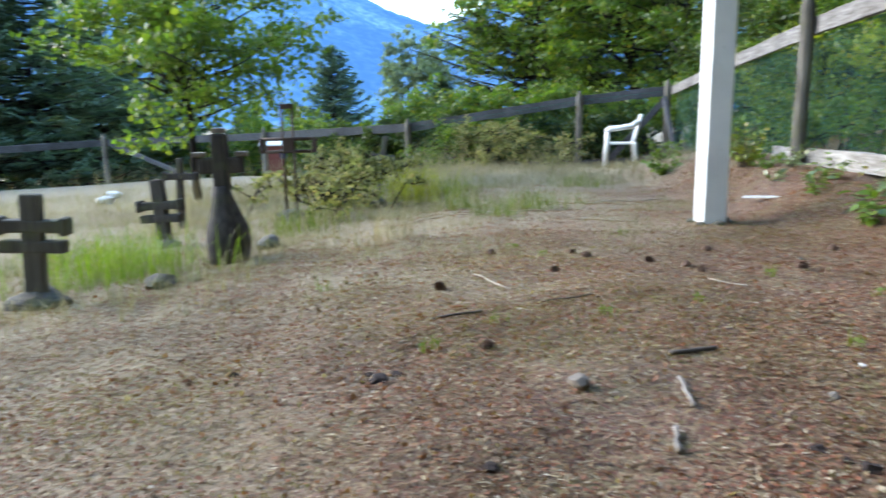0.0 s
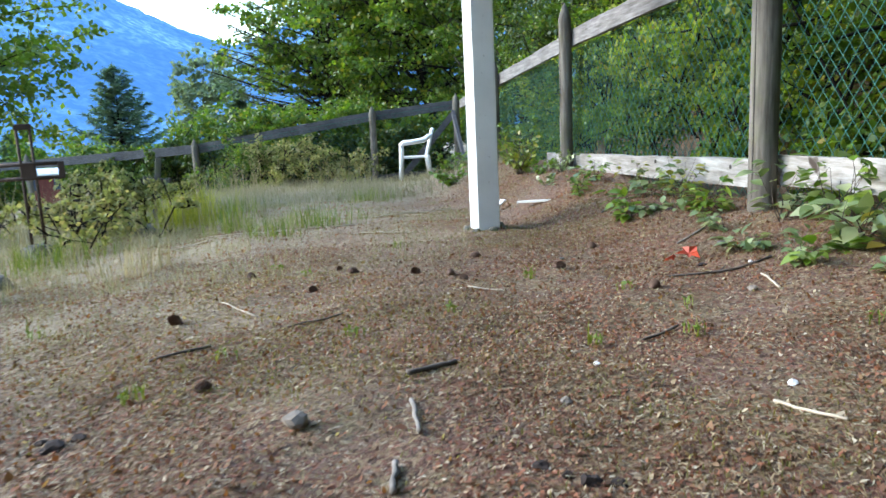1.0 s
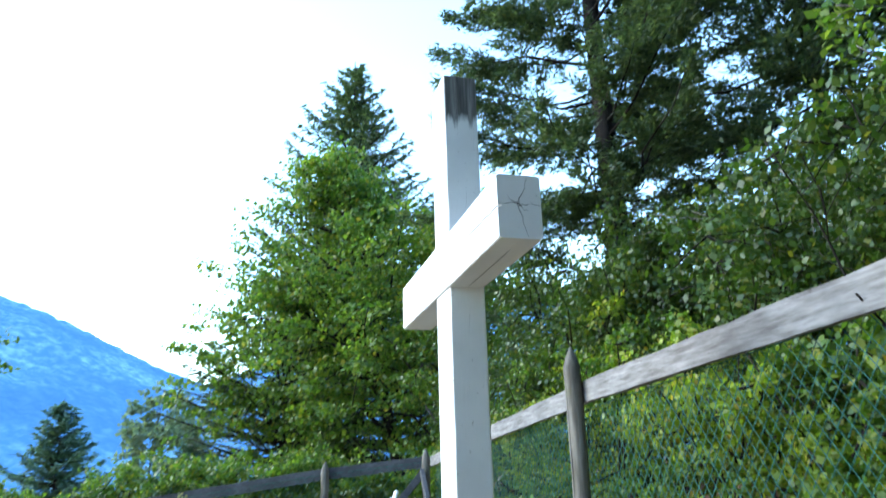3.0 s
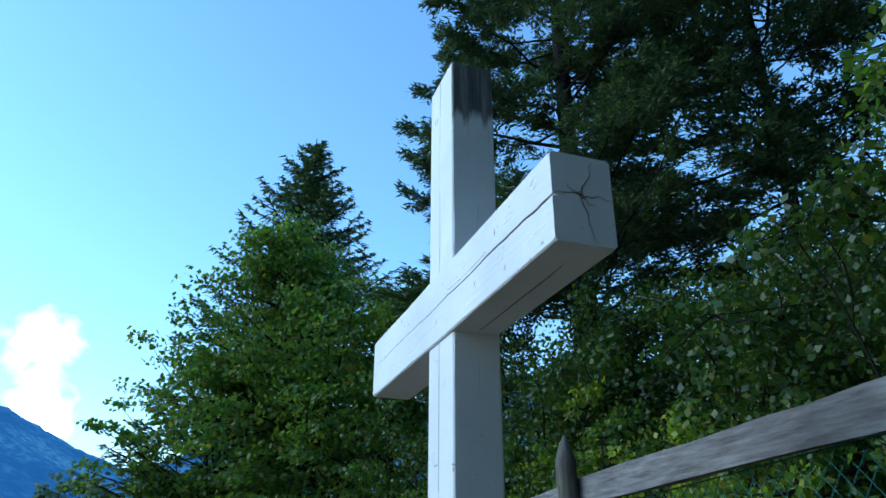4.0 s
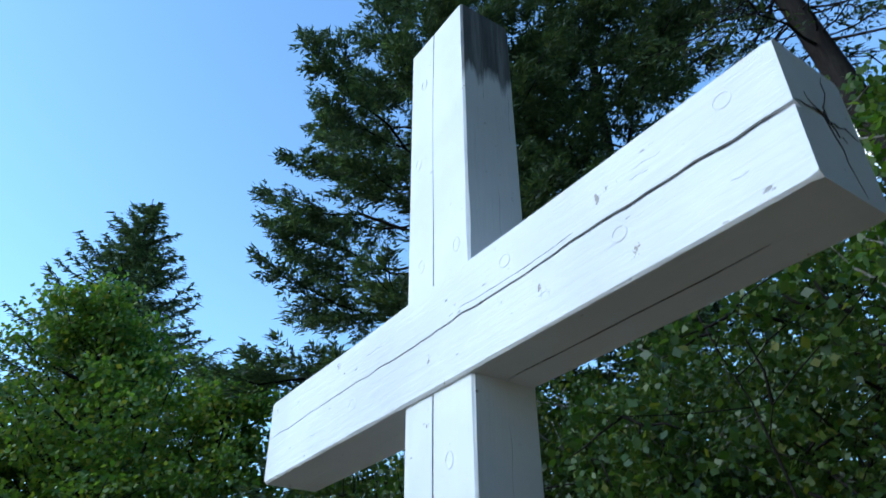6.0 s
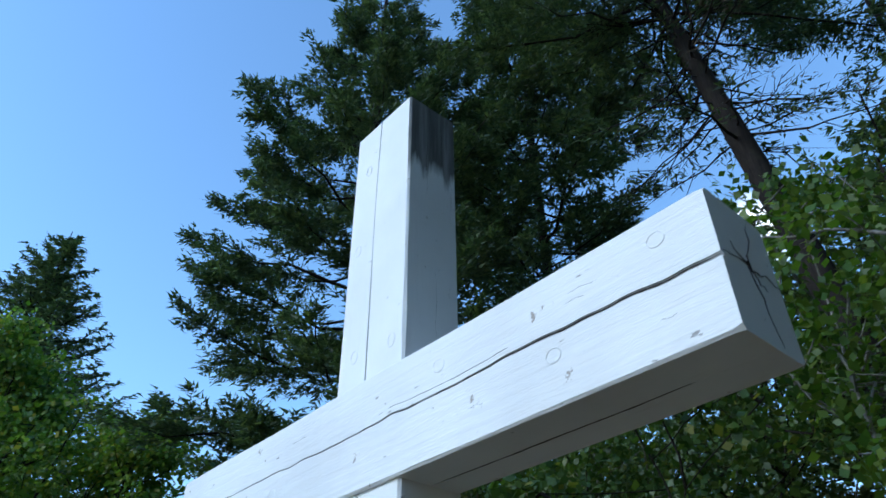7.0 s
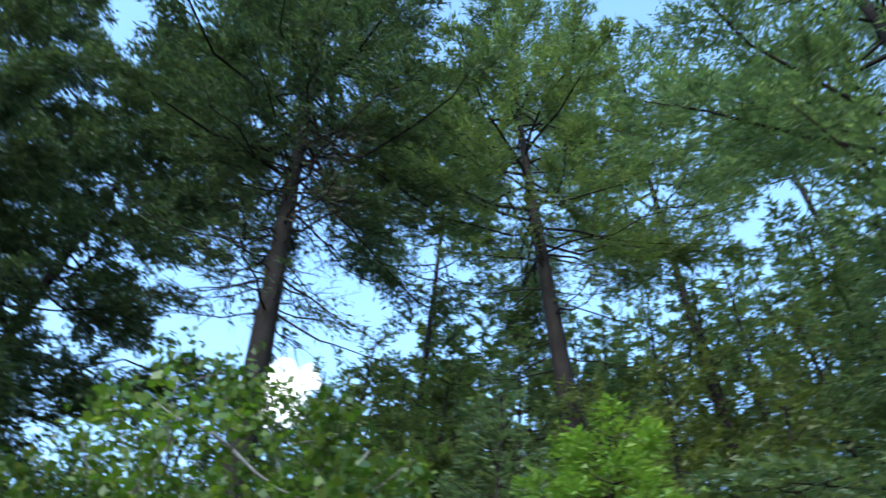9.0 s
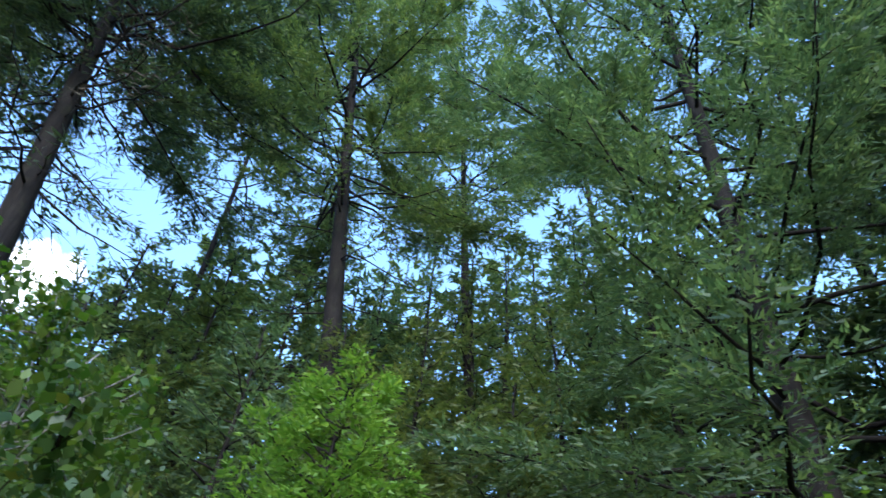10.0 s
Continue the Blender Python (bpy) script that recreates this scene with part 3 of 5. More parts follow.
    for x, za, zb in ((1.715, 2.06, 2.33), (1.757, 2.16, 2.33), (1.741, 1.68, 1.92), (1.782, 1.95, 2.2), (1.735, 1.22, 1.44)):
        check("paint_split", [Vector((x + 0.002 * math.sin(k * 1.3), y0 + 0.0002, za + (zb - za) * k / 11)) for k in range(12)], 0.0009 if za > 2 else 0.0005, post)
    for y, z in ((5.58, 2.20), (5.60, 1.98), (5.585, 1.72), (5.47, 1.71), (5.5, 1.33), (5.59, 1.15)):
        w = Wood()
        w.add(tube([Vector((x0 - 0.0002, y + 0.010 * math.cos(k * math.pi / 6), z + 0.014 * math.sin(k * math.pi / 6))) - o for k in range(13)], [0.0007] * 13, 4))
        put("knot_ring", w.mesh("knot_ring", M["paint_post"]), post)
    # concrete collar and loose packing stones at the foot
    for k in range(7):
        a = k * 0.9 + 0.3
        x, y = 1.735 + 0.11 * math.cos(a), 5.535 + 0.15 * math.sin(a)
        stone = tagged(put("stone", stone_mesh(rng.uniform(0.018, 0.035), k), at=(x, y, ground_z(x, y) + 0.006)), "small grey packing stone at the foot of the cross", "stone", "stones at the cross")


def stone_mesh(r, seed, mat=None):
    bm = bmesh.new()
    bmesh.ops.create_icosphere(bm, subdivisions=2, radius=r)
    for v in bm.verts:
        v.co *= 1 + 0.42 * noise.noise(v.co * (1.3 / r) + Vector((seed * 3.1, 0, 0))) + 0.22 * noise.noise(v.co * (3.4 / r) + Vector((0, seed * 1.7, 0)))
        v.co.z *= 0.65
    me = bpy.data.meshes.new("stone")
    bm.to_mesh(me)
    bm.free()
    me.materials.append(mat or M["stone"])
    return me


build_cross()


# ---------------------------------------------------------------- fences
def fence_post(parent, x, y, z0, z1, r, pointed, seed):
    rng = random.Random(seed)
    n = 9
    zs = [z0 + (z1 - z0) * k / n for k in range(n + 1)]
    pts = [(x + rng.uniform(-0.002, 0.002), y + rng.uniform(-0.002, 0.002), z) for z in zs]
    rad = [r * rng.uniform(0.98, 1.02) for _ in zs]
    if pointed:
        pts = pts[:-1] + [(x, y, z1 - 2.4 * r), (x, y, z1 - 1.2 * r), (x, y, z1)]
        rad = rad[:-1] + [r, r * 0.66, r * 0.1]
    w = Wood()
    w.add(tube(pts, rad, 12))
    body = put("post", w.mesh("post", M["post"]), parent)
    w = Wood()
    w.add(tube([(x - r * 0.96, y - 0.01, z) for z in np.linspace(z0 + 0.3, z1 - 0.25, 7)], [0.001, 0.0022, 0.003, 0.0035, 0.003, 0.002, 0.001], 4))
    put("crack", w.mesh("crack", M["crack"]), body)


def chain_link(parent, a, b, low, high, pitch=0.058, wire=0.0013):
    """Diamond wire mesh between the points a and b (plan), low and high give z at both ends."""
    a, b = Vector((*a, 0)), Vector((*b, 0))
    length = (b - a).length
    d = (b - a) / length
    h = 1.0
    w = Wood()
    nrm = Vector((-d.y, d.x, 0))

    def spot(s, u, off):
        t = s / length
        z = (low[0] + (low[1] - low[0]) * t) * (1 - u) + (high[0] + (high[1] - high[0]) * t) * u
        return a + d * s + Vector((0, 0, z)) + nrm * (off + 0.02 * noise.noise((s * 0.8, u * 1.5, 0)))

    step = pitch * 1.25
    count = int((length + h) / step)
    for way in (1, -1):
        for k in range(count):
            s0 = k * step - (h if way > 0 else 0)
            ends = []
            for i in range(7):
                u = i / 6
                s = s0 + way * u * h
                if 0 <= s <= length:
                    ends.append(spot(s, u, 0.0012 * way))
            if len(ends) > 1:
                w.add(tube(ends, [wire] * len(ends), 3))
    for u in (0.0, 1.0):
        w.add(tube([spot(length * i / 30, u, 0) for i in range(31)], [wire * 1.5] * 31, 4))
    tagged(put("wire_mesh", w.mesh("wire_mesh", M["wire"]), parent, label="green coated diamond wire mesh"), kind="stuff")


def fx(y):
    return 2.69 + (y - 4.22) * 0.0788


def build_fences():
    rng = random.Random(11)
    f = thing("fence", (0, 0, 0), "weathered wooden post and rail fence with green wire mesh", "fence", kind="structure")
    posts = [(-1.7, 1.75, 0.06, False), (1.25, 1.72, 0.055, False), (4.22, 1.60, 0.062, True), (7.16, 1.54, 0.054, True), (10.1, 1.36, 0.05, True), (13.4, 1.12, 0.06, True)]
    for k, (y, top, r, p) in enumerate(posts):
        x = fx(y)
        fence_post(f, x, y, ground_height(x, y) - 0.25, top, r, p, k)
    rail = [(-1.7, 1.52), (1.25, 1.44), (4.22, 1.32), (7.16, 1.255), (10.1, 1.12), (13.4, 0.93)]
    for (ya, za), (yb, zb) in zip(rail, rail[1:]):
        put("rail", mesh_of("rail", *beam_data((fx(ya) + 0.075, ya - 0.05, za), (fx(yb) + 0.075, yb + 0.03, zb), 0.035, 0.132, rng), M["rail"]), f)
    for ya, za, yb, zb in ((-1.7, 0.36, 1.2, 0.35), (1.22, 0.345, 4.28, 0.31), (4.30, 0.285, 8.0, 0.205)):
        kick = put("kick_board", mesh_of("kick_board", *beam_data((fx(ya) + 0.085, ya, za), (fx(yb) + 0.085, yb, zb), 0.04, 0.135, rng, 0.006), M["board"]), f, label="bleached grey board along the ground")
    for y in (1.9, 2.7, 3.5, 4.6, 5.5, 6.4, 7.4):
        w = Wood()
        z = np.interp(y, [1.2, 4.28, 8.0], [0.345, 0.31, 0.205]) + rng.uniform(-0.03, 0.03)
        w.add(tube([(fx(y) + 0.060, y, z), (fx(y) + 0.068, y, z)], [0.011, 0.011], 8))
        put("knot", w.mesh("knot", M["crack"]), kick)
    chain_link(f, (fx(-1.7) + 0.118, -1.7), (fx(13.4) + 0.118, 13.4), (0.25, -0.15), (1.5, 0.93), wire=0.0019)
    # far side of the plot
    g = thing("fence", (0, 0, 0), "grey weathered rail fence along the far edge", "fence", kind="structure")
    far = [(3.40, 13.4, 1.02, 0.93), (2.02, 13.85, 0.98, 0.80), (-1.12, 15.1, 0.56, 0.37), (-4.6, 17.1, 0.42, 0.20), (-9.2, 18.7, 0.30, 0.06)]
    for k, (x, y, top, _) in enumerate(far[1:], 20):
        fence_post(g, x, y, ground_height(x, y) - 0.3, top, 0.06, True, k)
    for (xa, ya, _, za), (xb, yb, _, zb) in zip(far, far[1:]):
        put("rail", mesh_of("rail", *beam_data((xa, ya + 0.075, za), (xb, yb + 0.075, zb), 0.035, 0.16, rng, 0.008), M["rail_x"]), g)
    put("rail", mesh_of("rail", *beam_data((-9.2, 18.7, 0.06), (-14, 15, -0.15), 0.035, 0.16, rng, 0.008), M["rail_x"]), g)
    for a, b in (((3.36, 13.3, 0.80), (2.45, 13.62, -0.28)), ((3.33, 13.3, 0.80), (3.22, 12.0, -0.12)), ((-9.0, 18.6, 0.05), (-6.6, 17.7, -0.75))):
        put("brace", mesh_of("brace", *beam_data(a, b, 0.05, 0.10, rng), M["rail_x"]), g)
    put("kick_board", mesh_of("kick_board", *beam_data((3.3, 13.35, -0.22), (-1.1, 15.0, -0.48), 0.035, 0.15, rng), M["rail_x"]), g)
    for (xa, ya, _, za), (xb, yb, _, zb) in zip(far, far[1:3]):
        chain_link(g, (xa, ya + 0.05), (xb, yb + 0.05), (-0.25, -0.35), (za, zb), 0.09, 0.002)


build_fences()


# ---------------------------------------------------------------- plants
def unit(a):
    return a / np.maximum(np.linalg.norm(a, axis=1, keepdims=True), 1e-9)


def leaves(centres, size, rs, up=0.5, slim=0.6, along=None):
    """One folded diamond a leaf; along: the way in which the tips point."""
    n = len(centres)
    c = np.asarray(centres, dtype=float)
    d = unit(rs.normal(size=(n, 3))) if along is None else unit(np.asarray(along) + rs.normal(size=(n, 3)) * 0.35)
    nor = unit(rs.normal(size=(n, 3)) + np.array([0, 0, up * 2]))
    side = unit(np.cross(d, nor))
    s = (np.asarray(size) * rs.uniform(0.65, 1.3, n))[:, None]
    nor2 = np.cross(side, d)
    tip, tail = c + d * s * 0.5, c - d * s * 0.5
    k = s * slim * 0.5
    return np.stack([tail, c + side * k + nor2 * s * 0.06, tip, c - side * k + nor2 * s * 0.06], axis=1)


def blob(rs, centre, radius, count, flat=0.7, shell=0.45):
    d = unit(rs.normal(size=(count, 3)))
    r = rs.uniform(shell, 1.0, count) ** 0.6
    return np.asarray(centre) + d * (r * radius)[:, None] * np.array([1, 1, flat])


def limb_points(rs, start, direction, length, bend, steps=6):
    p, d = np.array(start, float), np.array(direction, float)
    pts = [tuple(p)]
    for _ in range(steps):
        d = d + rs.normal(size=3) * bend + np.array([0, 0, bend * 0.25])
        d = d / np.linalg.norm(d)
        p = p + d * length / steps
        pts.append(tuple(p))
    return pts


def broadleaf(name, place, height, spread_, seed, label, leaf=0.11, count=9000, mat="maple", bark="bark", stems=1, low=0.25, trunk=0.10, limbs=22, flat=0.75, taper=0.0, clump=1.0):
    rs = np.random.RandomState(seed)
    t = thing(name, (place[0], place[1], ground_height(*place[:2]) - 0.1), label, "tree" if height > 2.6 else "shrub")
    w, tips = Wood(), []
    for s in range(stems):
        lean = rs.normal(size=2) * (0.10 if stems == 1 else 0.28)
        top = limb_points(rs, (rs.normal() * 0.05 * stems, rs.normal() * 0.05 * stems, 0), (lean[0], lean[1], 1), height * 0.9, 0.05, 9)
        w.add(tube(top, [max(0.006, trunk * (1 - 0.9 * k / 9)) for k in range(10)], 8))
        for k in range(limbs // stems):
            u = low + (0.97 - low) * rs.rand() ** 0.9
            i = min(8, int(u * 9))
            q = np.array(top[i]) * (1 - (u * 9 - i)) + np.array(top[i + 1]) * (u * 9 - i)
            az = rs.uniform(0, 2 * math.pi)
            reach = spread_ * (0.55 + 0.45 * math.sin(math.pi * min(1, (u - low) / (1 - low) * 0.85 + 0.15))) * rs.uniform(0.6, 1.1) * (1 - taper * (u - low) / (1 - low))
            way = (math.cos(az), math.sin(az), rs.uniform(0.1, 0.8))
            pts = limb_points(rs, q, way, reach, 0.14, 5)
            w.add(tube(pts, [max(0.004, trunk * 0.38 * (1 - u * 0.5) * (1 - 0.17 * k2)) for k2 in range(6)], 5))
            tips += [pts[3], pts[4], pts[5]]
            for _ in range(2):
                sub = limb_points(rs, pts[rs.randint(1, 5)], rs.normal(size=3) + np.array([0, 0, 0.3]), reach * 0.5, 0.2, 3)
                w.add(tube(sub, [0.012, 0.009, 0.006, 0.003], 4))
                tips += [sub[2], sub[3]]
    if stems > 3:
        tagged(put("stem", w.mesh("stem", M[bark]), t), kind="stuff")
    else:
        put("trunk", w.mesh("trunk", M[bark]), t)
    per = max(4, count // len(tips))
    cl = [blob(rs, p, spread_ * clump * rs.uniform(0.12, 0.24) * np.ones(1), int(per * rs.uniform(0.5, 1.5)) + 2, flat, 0.05) for p in tips]
    c = np.concatenate(cl)
    c[:, 2] = np.maximum(c[:, 2], 0.05)
    if -3.5 < place[1] < 13.4 and place[0] > fx(place[1]) + 0.3:
        # twigs on the fence side are held back by the wire
        c = c[place[0] + c[:, 0] > fx(place[1] + c[:, 1]) + 0.14]
    put("crown", quads("crown", leaves(c, np.full(len(c), leaf), rs, 0.5, 0.75), M[mat]), t)
    return t


def fir(name, place, height, radius, seed, label, mat="fir", twig=0.20, whorls=44, per=7, density=26, bare=0.05, trunk=0.2, droop=0.25, lean=(0, 0)):
    """Conifer in whorls: drooping boughs with sprays of needles on both sides."""
    rs = np.random.RandomState(seed)
    t = thing(name, (place[0], place[1], ground_height(*place[:2]) - 0.2), label, "tree")
    w = Wood()
    axis_pts = [(lean[0] * u * height, lean[1] * u * height, u * height) for u in np.linspace(0, 1, 9)]
    w.add(tube(axis_pts, [max(0.012, trunk * (1 - 0.95 * k / 8)) for k in range(9)], 9))
    cs, al = [], []
    for k in range(whorls):
        u = bare + (0.985 - bare) * (k / whorls) ** 0.92
        reach0 = radius * (1 - u) ** 0.8 * (0.6 + 0.4 * min(1, (u - bare) / 0.15 + 0.3))
        for b in range(per):
            az = rs.uniform(0, 2 * math.pi)
            reach = max(0.12, reach0 * rs.uniform(0.55, 1.15))
            rise = 0.25 * u - droop * rs.uniform(0.4, 1.3) * (1 - u)
            base = np.array([lean[0] * u * height, lean[1] * u * height, u * height + rs.uniform(-0.15, 0.15)])
            out = np.array([math.cos(az), math.sin(az), 0.0])
            pts = []
            for s in np.linspace(0, 1, 4):
                pts.append(base + out * reach * s + np.array([0, 0, reach * (rise * s + 0.22 * s ** 3)]))
            w.add(tube([tuple(p) for p in pts], [max(0.004, 0.022 * reach * (1 - 0.30 * i)) for i in range(4)], 3))
            n = int(density * reach) + 4
            s = rs.uniform(0.12, 1.0, n) ** 0.8
            p = base + out * (reach * s)[:, None]
            p[:, 2] += reach * (rise * s + 0.22 * s ** 3)
            side = np.array([-out[1], out[0], 0.0])
            off = rs.normal(size=n) * reach * 0.16 * (1.15 - s)
            p += side * off[:, None]
            p[:, 2] += rs.normal(size=n) * 0.04 - np.abs(off) * 0.25
            way = out + side * np.sign(off)[:, None] * 0.9
            way[:, 2] -= 0.15
            cs.append(p)
            al.append(way)
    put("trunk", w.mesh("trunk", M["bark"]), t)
    c, a = np.concatenate(cs), np.concatenate(al)
    put("crown", needle_mesh("crown", c, twig, rs, 1.2, 0.30, a, M[mat]), t)
    return t


def conifer(name, place, height, radius, seed, label, lean=(0, 0), low=0.15, limbs=90, trunk=0.2, droop=0.25, twig=0.125, slim=0.36, thick=80, mat="fir", bare_limbs=0, inner=0.25, blunt=0.75, sway=0.05, brown=0):
    """Conifer with layered boughs: each limb carries flat sprays on both sides, thicker to the tips, and a few bare limbs below the crown."""
    rs = np.random.RandomState(seed)
    t = thing(name, (place[0], place[1], ground_height(*place[:2]) - 0.2), label, "tree")
    w, cs, al, dead_c, dead_a = Wood(), [], [], [], []
    us = np.linspace(0, 1, 12)
    ax = np.stack([lean[0] * us * height + sway * np.sin(us * 7 + seed), lean[1] * us * height + sway * np.cos(us * 5 + seed), us * height], 1)
    w.add(tube([tuple(p) for p in ax], [max(0.015, trunk * (1 - 0.9 * u)) for u in us], 10))
    turn = rs.uniform(0, 6)
    for k in range(limbs + bare_limbs + brown):
        bare = k >= limbs
        dry = k >= limbs + bare_limbs
        if bare:
            u = low + rs.uniform(-0.13, 0.06)
        else:
            f = (k + rs.rand()) / limbs
            u = low + (0.985 - low) * f ** 0.9
        turn += 2.4 + rs.normal() * 0.5
        g = max(0.0, (u - low) / (1 - low))
        ln = max(0.25, radius * (1 - g) ** blunt * min(1.0, 0.62 + 2.2 * g) * rs.uniform(0.6, 1.12)) * (rs.uniform(0.35, 0.8) if bare else 1.0)
        base = np.array([np.interp(u, us, ax[:, i]) for i in range(3)])
        out = np.array([math.cos(turn), math.sin(turn), 0.0])
        side = np.array([-out[1], out[0], 0.0])
        rise = (0.55 * g - droop * (1 - g)) + rs.normal() * 0.12
        curl, bow = rs.uniform(0.05, 0.28), rs.normal() * 0.12

        def on_limb(q):
            q = np.asarray(q)[:, None]
            return base + out * (ln * q) + side * (ln * bow * q ** 2) + np.array([0, 0, 1.0]) * (ln * (rise * q + curl * q ** 2.5))

        q = np.linspace(0, 1, 6)
        pts = on_limb(q)
        pts[1:] += rs.normal(size=(5, 3)) * 0.025 * ln
        w.add(tube([tuple(p) for p in pts], [max(0.004, (0.008 + 0.0085 * ln) * (1 - 0.16 * i)) for i in range(6)], 4))
        n = max(4, int(ln / 0.088))
        q = inner + (1 - inner) * rs.rand(n) ** 0.85
        q[0] = 0.98
        root = on_limb(q)
        bl = np.minimum(0.85, 0.45 * ln * (1.08 - q) + 0.14) * rs.uniform(0.6, 1.25, n)
        sgn = np.where(rs.rand(n) < 0.5, -1.0, 1.0)
        way = out * rs.uniform(0.45, 1.0, n)[:, None] + side * (sgn * rs.uniform(0.3, 1.0, n) * (q < 0.97))[:, None]
        way[:, 2] = rs.normal(size=n) * 0.16 - 0.10 + curl * 0.6
        way = unit(way)
        if bare and not dry:
            for a, d, b in zip(root[:5], way[:5], bl[:5]):
                w.add(tube([tuple(a), tuple(a + d * b * 0.6), tuple(a + d * b * 1.2 + np.array([0, 0, -0.05 * b]))], [0.008, 0.005, 0.002], 3))
            if rs.rand() < 0.4:
                continue
        for a, d, b in zip(root[::5], way[::5], bl[::5]):
            w.add(tube([tuple(a), tuple(a + d * b)], [0.006, 0.002], 3))
        m = np.maximum(4, (bl * thick * (0.3 if bare else 1.2) * rs.uniform(0.7, 1.3, n)).astype(int))
        idx = np.repeat(np.arange(n), m)
        tt = rs.rand(len(idx)) ** 0.75
        cross = np.stack([-way[idx, 1], way[idx, 0], np.zeros(len(idx))], 1)
        off = rs.normal(size=len(idx)) * 0.07
        p = root[idx] + way[idx] * (bl[idx] * tt)[:, None] + cross * off[:, None]
        p[:, 2] += rs.normal(size=len(idx)) * 0.04 - np.abs(off) * 0.2
        a = way[idx] + cross * (np.sign(off) * 0.75)[:, None]
        (dead_c if dry else cs).append(p)
        (dead_a if dry else al).append(a)
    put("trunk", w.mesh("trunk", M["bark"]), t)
    c, a = np.concatenate(cs), np.concatenate(al)
    put("crown", needle_mesh("crown", c, twig, rs, 0.8, slim, a, M[mat]), t)
    if brown:
        c, a = np.concatenate(dead_c), np.concatenate(dead_a)
        tagged(put("dead_bough", needle_mesh("dead_bough", c, twig, rs, 0.4, 0.16, a, M["dead"]), t, label="grey-brown dead boughs"), kind="stuff")
    return t


def polar(az, d, o=(1.05, 4.2)):
    return o[0] + d * math.sin(radians(az)), o[1] + d * math.cos(radians(az))


def build_trees():
    # behind the far corner
    fir("spruce_tree", polar(7.3, 21, (1, 3)), 15.0, 5.8, 1, "dark pointed spruce rising behind the leafy tree", twig=0.22, whorls=54, per=9, density=42, mat="fir")
    broadleaf("maple_tree", polar(12.0, 17.0, (1, 3)), 9.8, 4.7, 2, "broad green maple with a dark trunk behind the fence corner", leaf=0.115, count=34000, limbs=96, trunk=0.16, low=0.10, taper=0.62, flat=0.42, clump=0.62)
    broadleaf("maple_tree", polar(1.2, 18.5, (1, 3)), 7.0, 3.6, 3, "loose green maple at the edge of the valley", leaf=0.12, count=16000, limbs=44, low=0.10, flat=0.45, clump=0.66)
    broadleaf("maple_tree", polar(14.5, 15.0, (1, 3)), 7.4, 3.0, 4, "leafy young maple behind the fence corner", leaf=0.10, count=26000, limbs=60, low=0.06, taper=0.5, flat=0.45, clump=0.75)
    # the great fir beside the cross
    conifer("fir_tree", polar(32.5, 9.4), 14.8, 3.5, 7, "tall dark fir with ragged drooping boughs", low=0.10, limbs=165, trunk=0.24, thick=92, twig=0.105, slim=0.34, blunt=0.62, droop=0.18)
    conifer("fir_tree", polar(50, 11.0), 17.0, 4.0, 13, "tall dark fir in the wood edge", low=0.10, limbs=125, trunk=0.15, thick=60, droop=0.35, inner=0.1, bare_limbs=10, blunt=0.5)
    conifer("fir_tree", (8.48, 6.2), 18.2, 4.2, 8, "tall old fir with bare and dead lower boughs", lean=(-0.054, 0.115), low=0.46, limbs=100, trunk=0.215, thick=54, twig=0.115, slim=0.32, droop=0.30, bare_limbs=52, brown=9, blunt=0.45, inner=0.2)
    conifer("fir_tree", (9.57, 2.15), 18.6, 4.1, 9, "slender fir with a bare trunk and open crown", lean=(0.01, 0.087), low=0.47, limbs=88, trunk=0.21, thick=48, twig=0.115, slim=0.32, droop=0.22, bare_limbs=26, blunt=0.4, mat="pine", inner=0.25)
    conifer("fir_tree", (11.13, -0.57), 20.5, 3.6, 10, "slender fir standing up the slope", lean=(0.016, 0.042), low=0.54, limbs=56, trunk=0.15, thick=34, droop=0.25, bare_limbs=22, blunt=0.4, mat="pine")
    conifer("fir_tree", (5.35, -1.35), 17.5, 4.3, 12, "large fir with a stout leaning trunk and long spreading boughs", lean=(-0.012, 0.012), mat="fir_blue", low=0.13, limbs=100, trunk=0.21, thick=56, droop=0.22, bare_limbs=8, blunt=0.4, twig=0.095, slim=0.3)
    conifer("fir_tree", polar(126, 12.0, (1.1, 3.85)), 19.0, 3.8, 20, "tall fir up the wooded slope", low=0.40, limbs=34, trunk=0.16, thick=24, twig=0.15, mat="pine", blunt=0.5)
    conifer("fir_tree", polar(84, 13.5, (1.1, 3.85)), 20.0, 3.4, 27, "tall fir high on the wooded slope", low=0.54, limbs=34, trunk=0.13, thick=26, twig=0.15, bare_limbs=16, blunt=0.45)
    conifer("fir_tree", polar(150, 10.0, (1.1, 3.85)), 17.5, 3.6, 11, "tall fir beyond the plot corner", low=0.12, limbs=56, trunk=0.18, thick=30, twig=0.16, blunt=0.5)
    conifer("fir_tree", polar(161, 8.5, (1.1, 3.85)), 16.0, 3.8, 28, "tall fir beyond the plot corner", low=0.08, limbs=60, trunk=0.18, thick=26, twig=0.18, blunt=0.5)
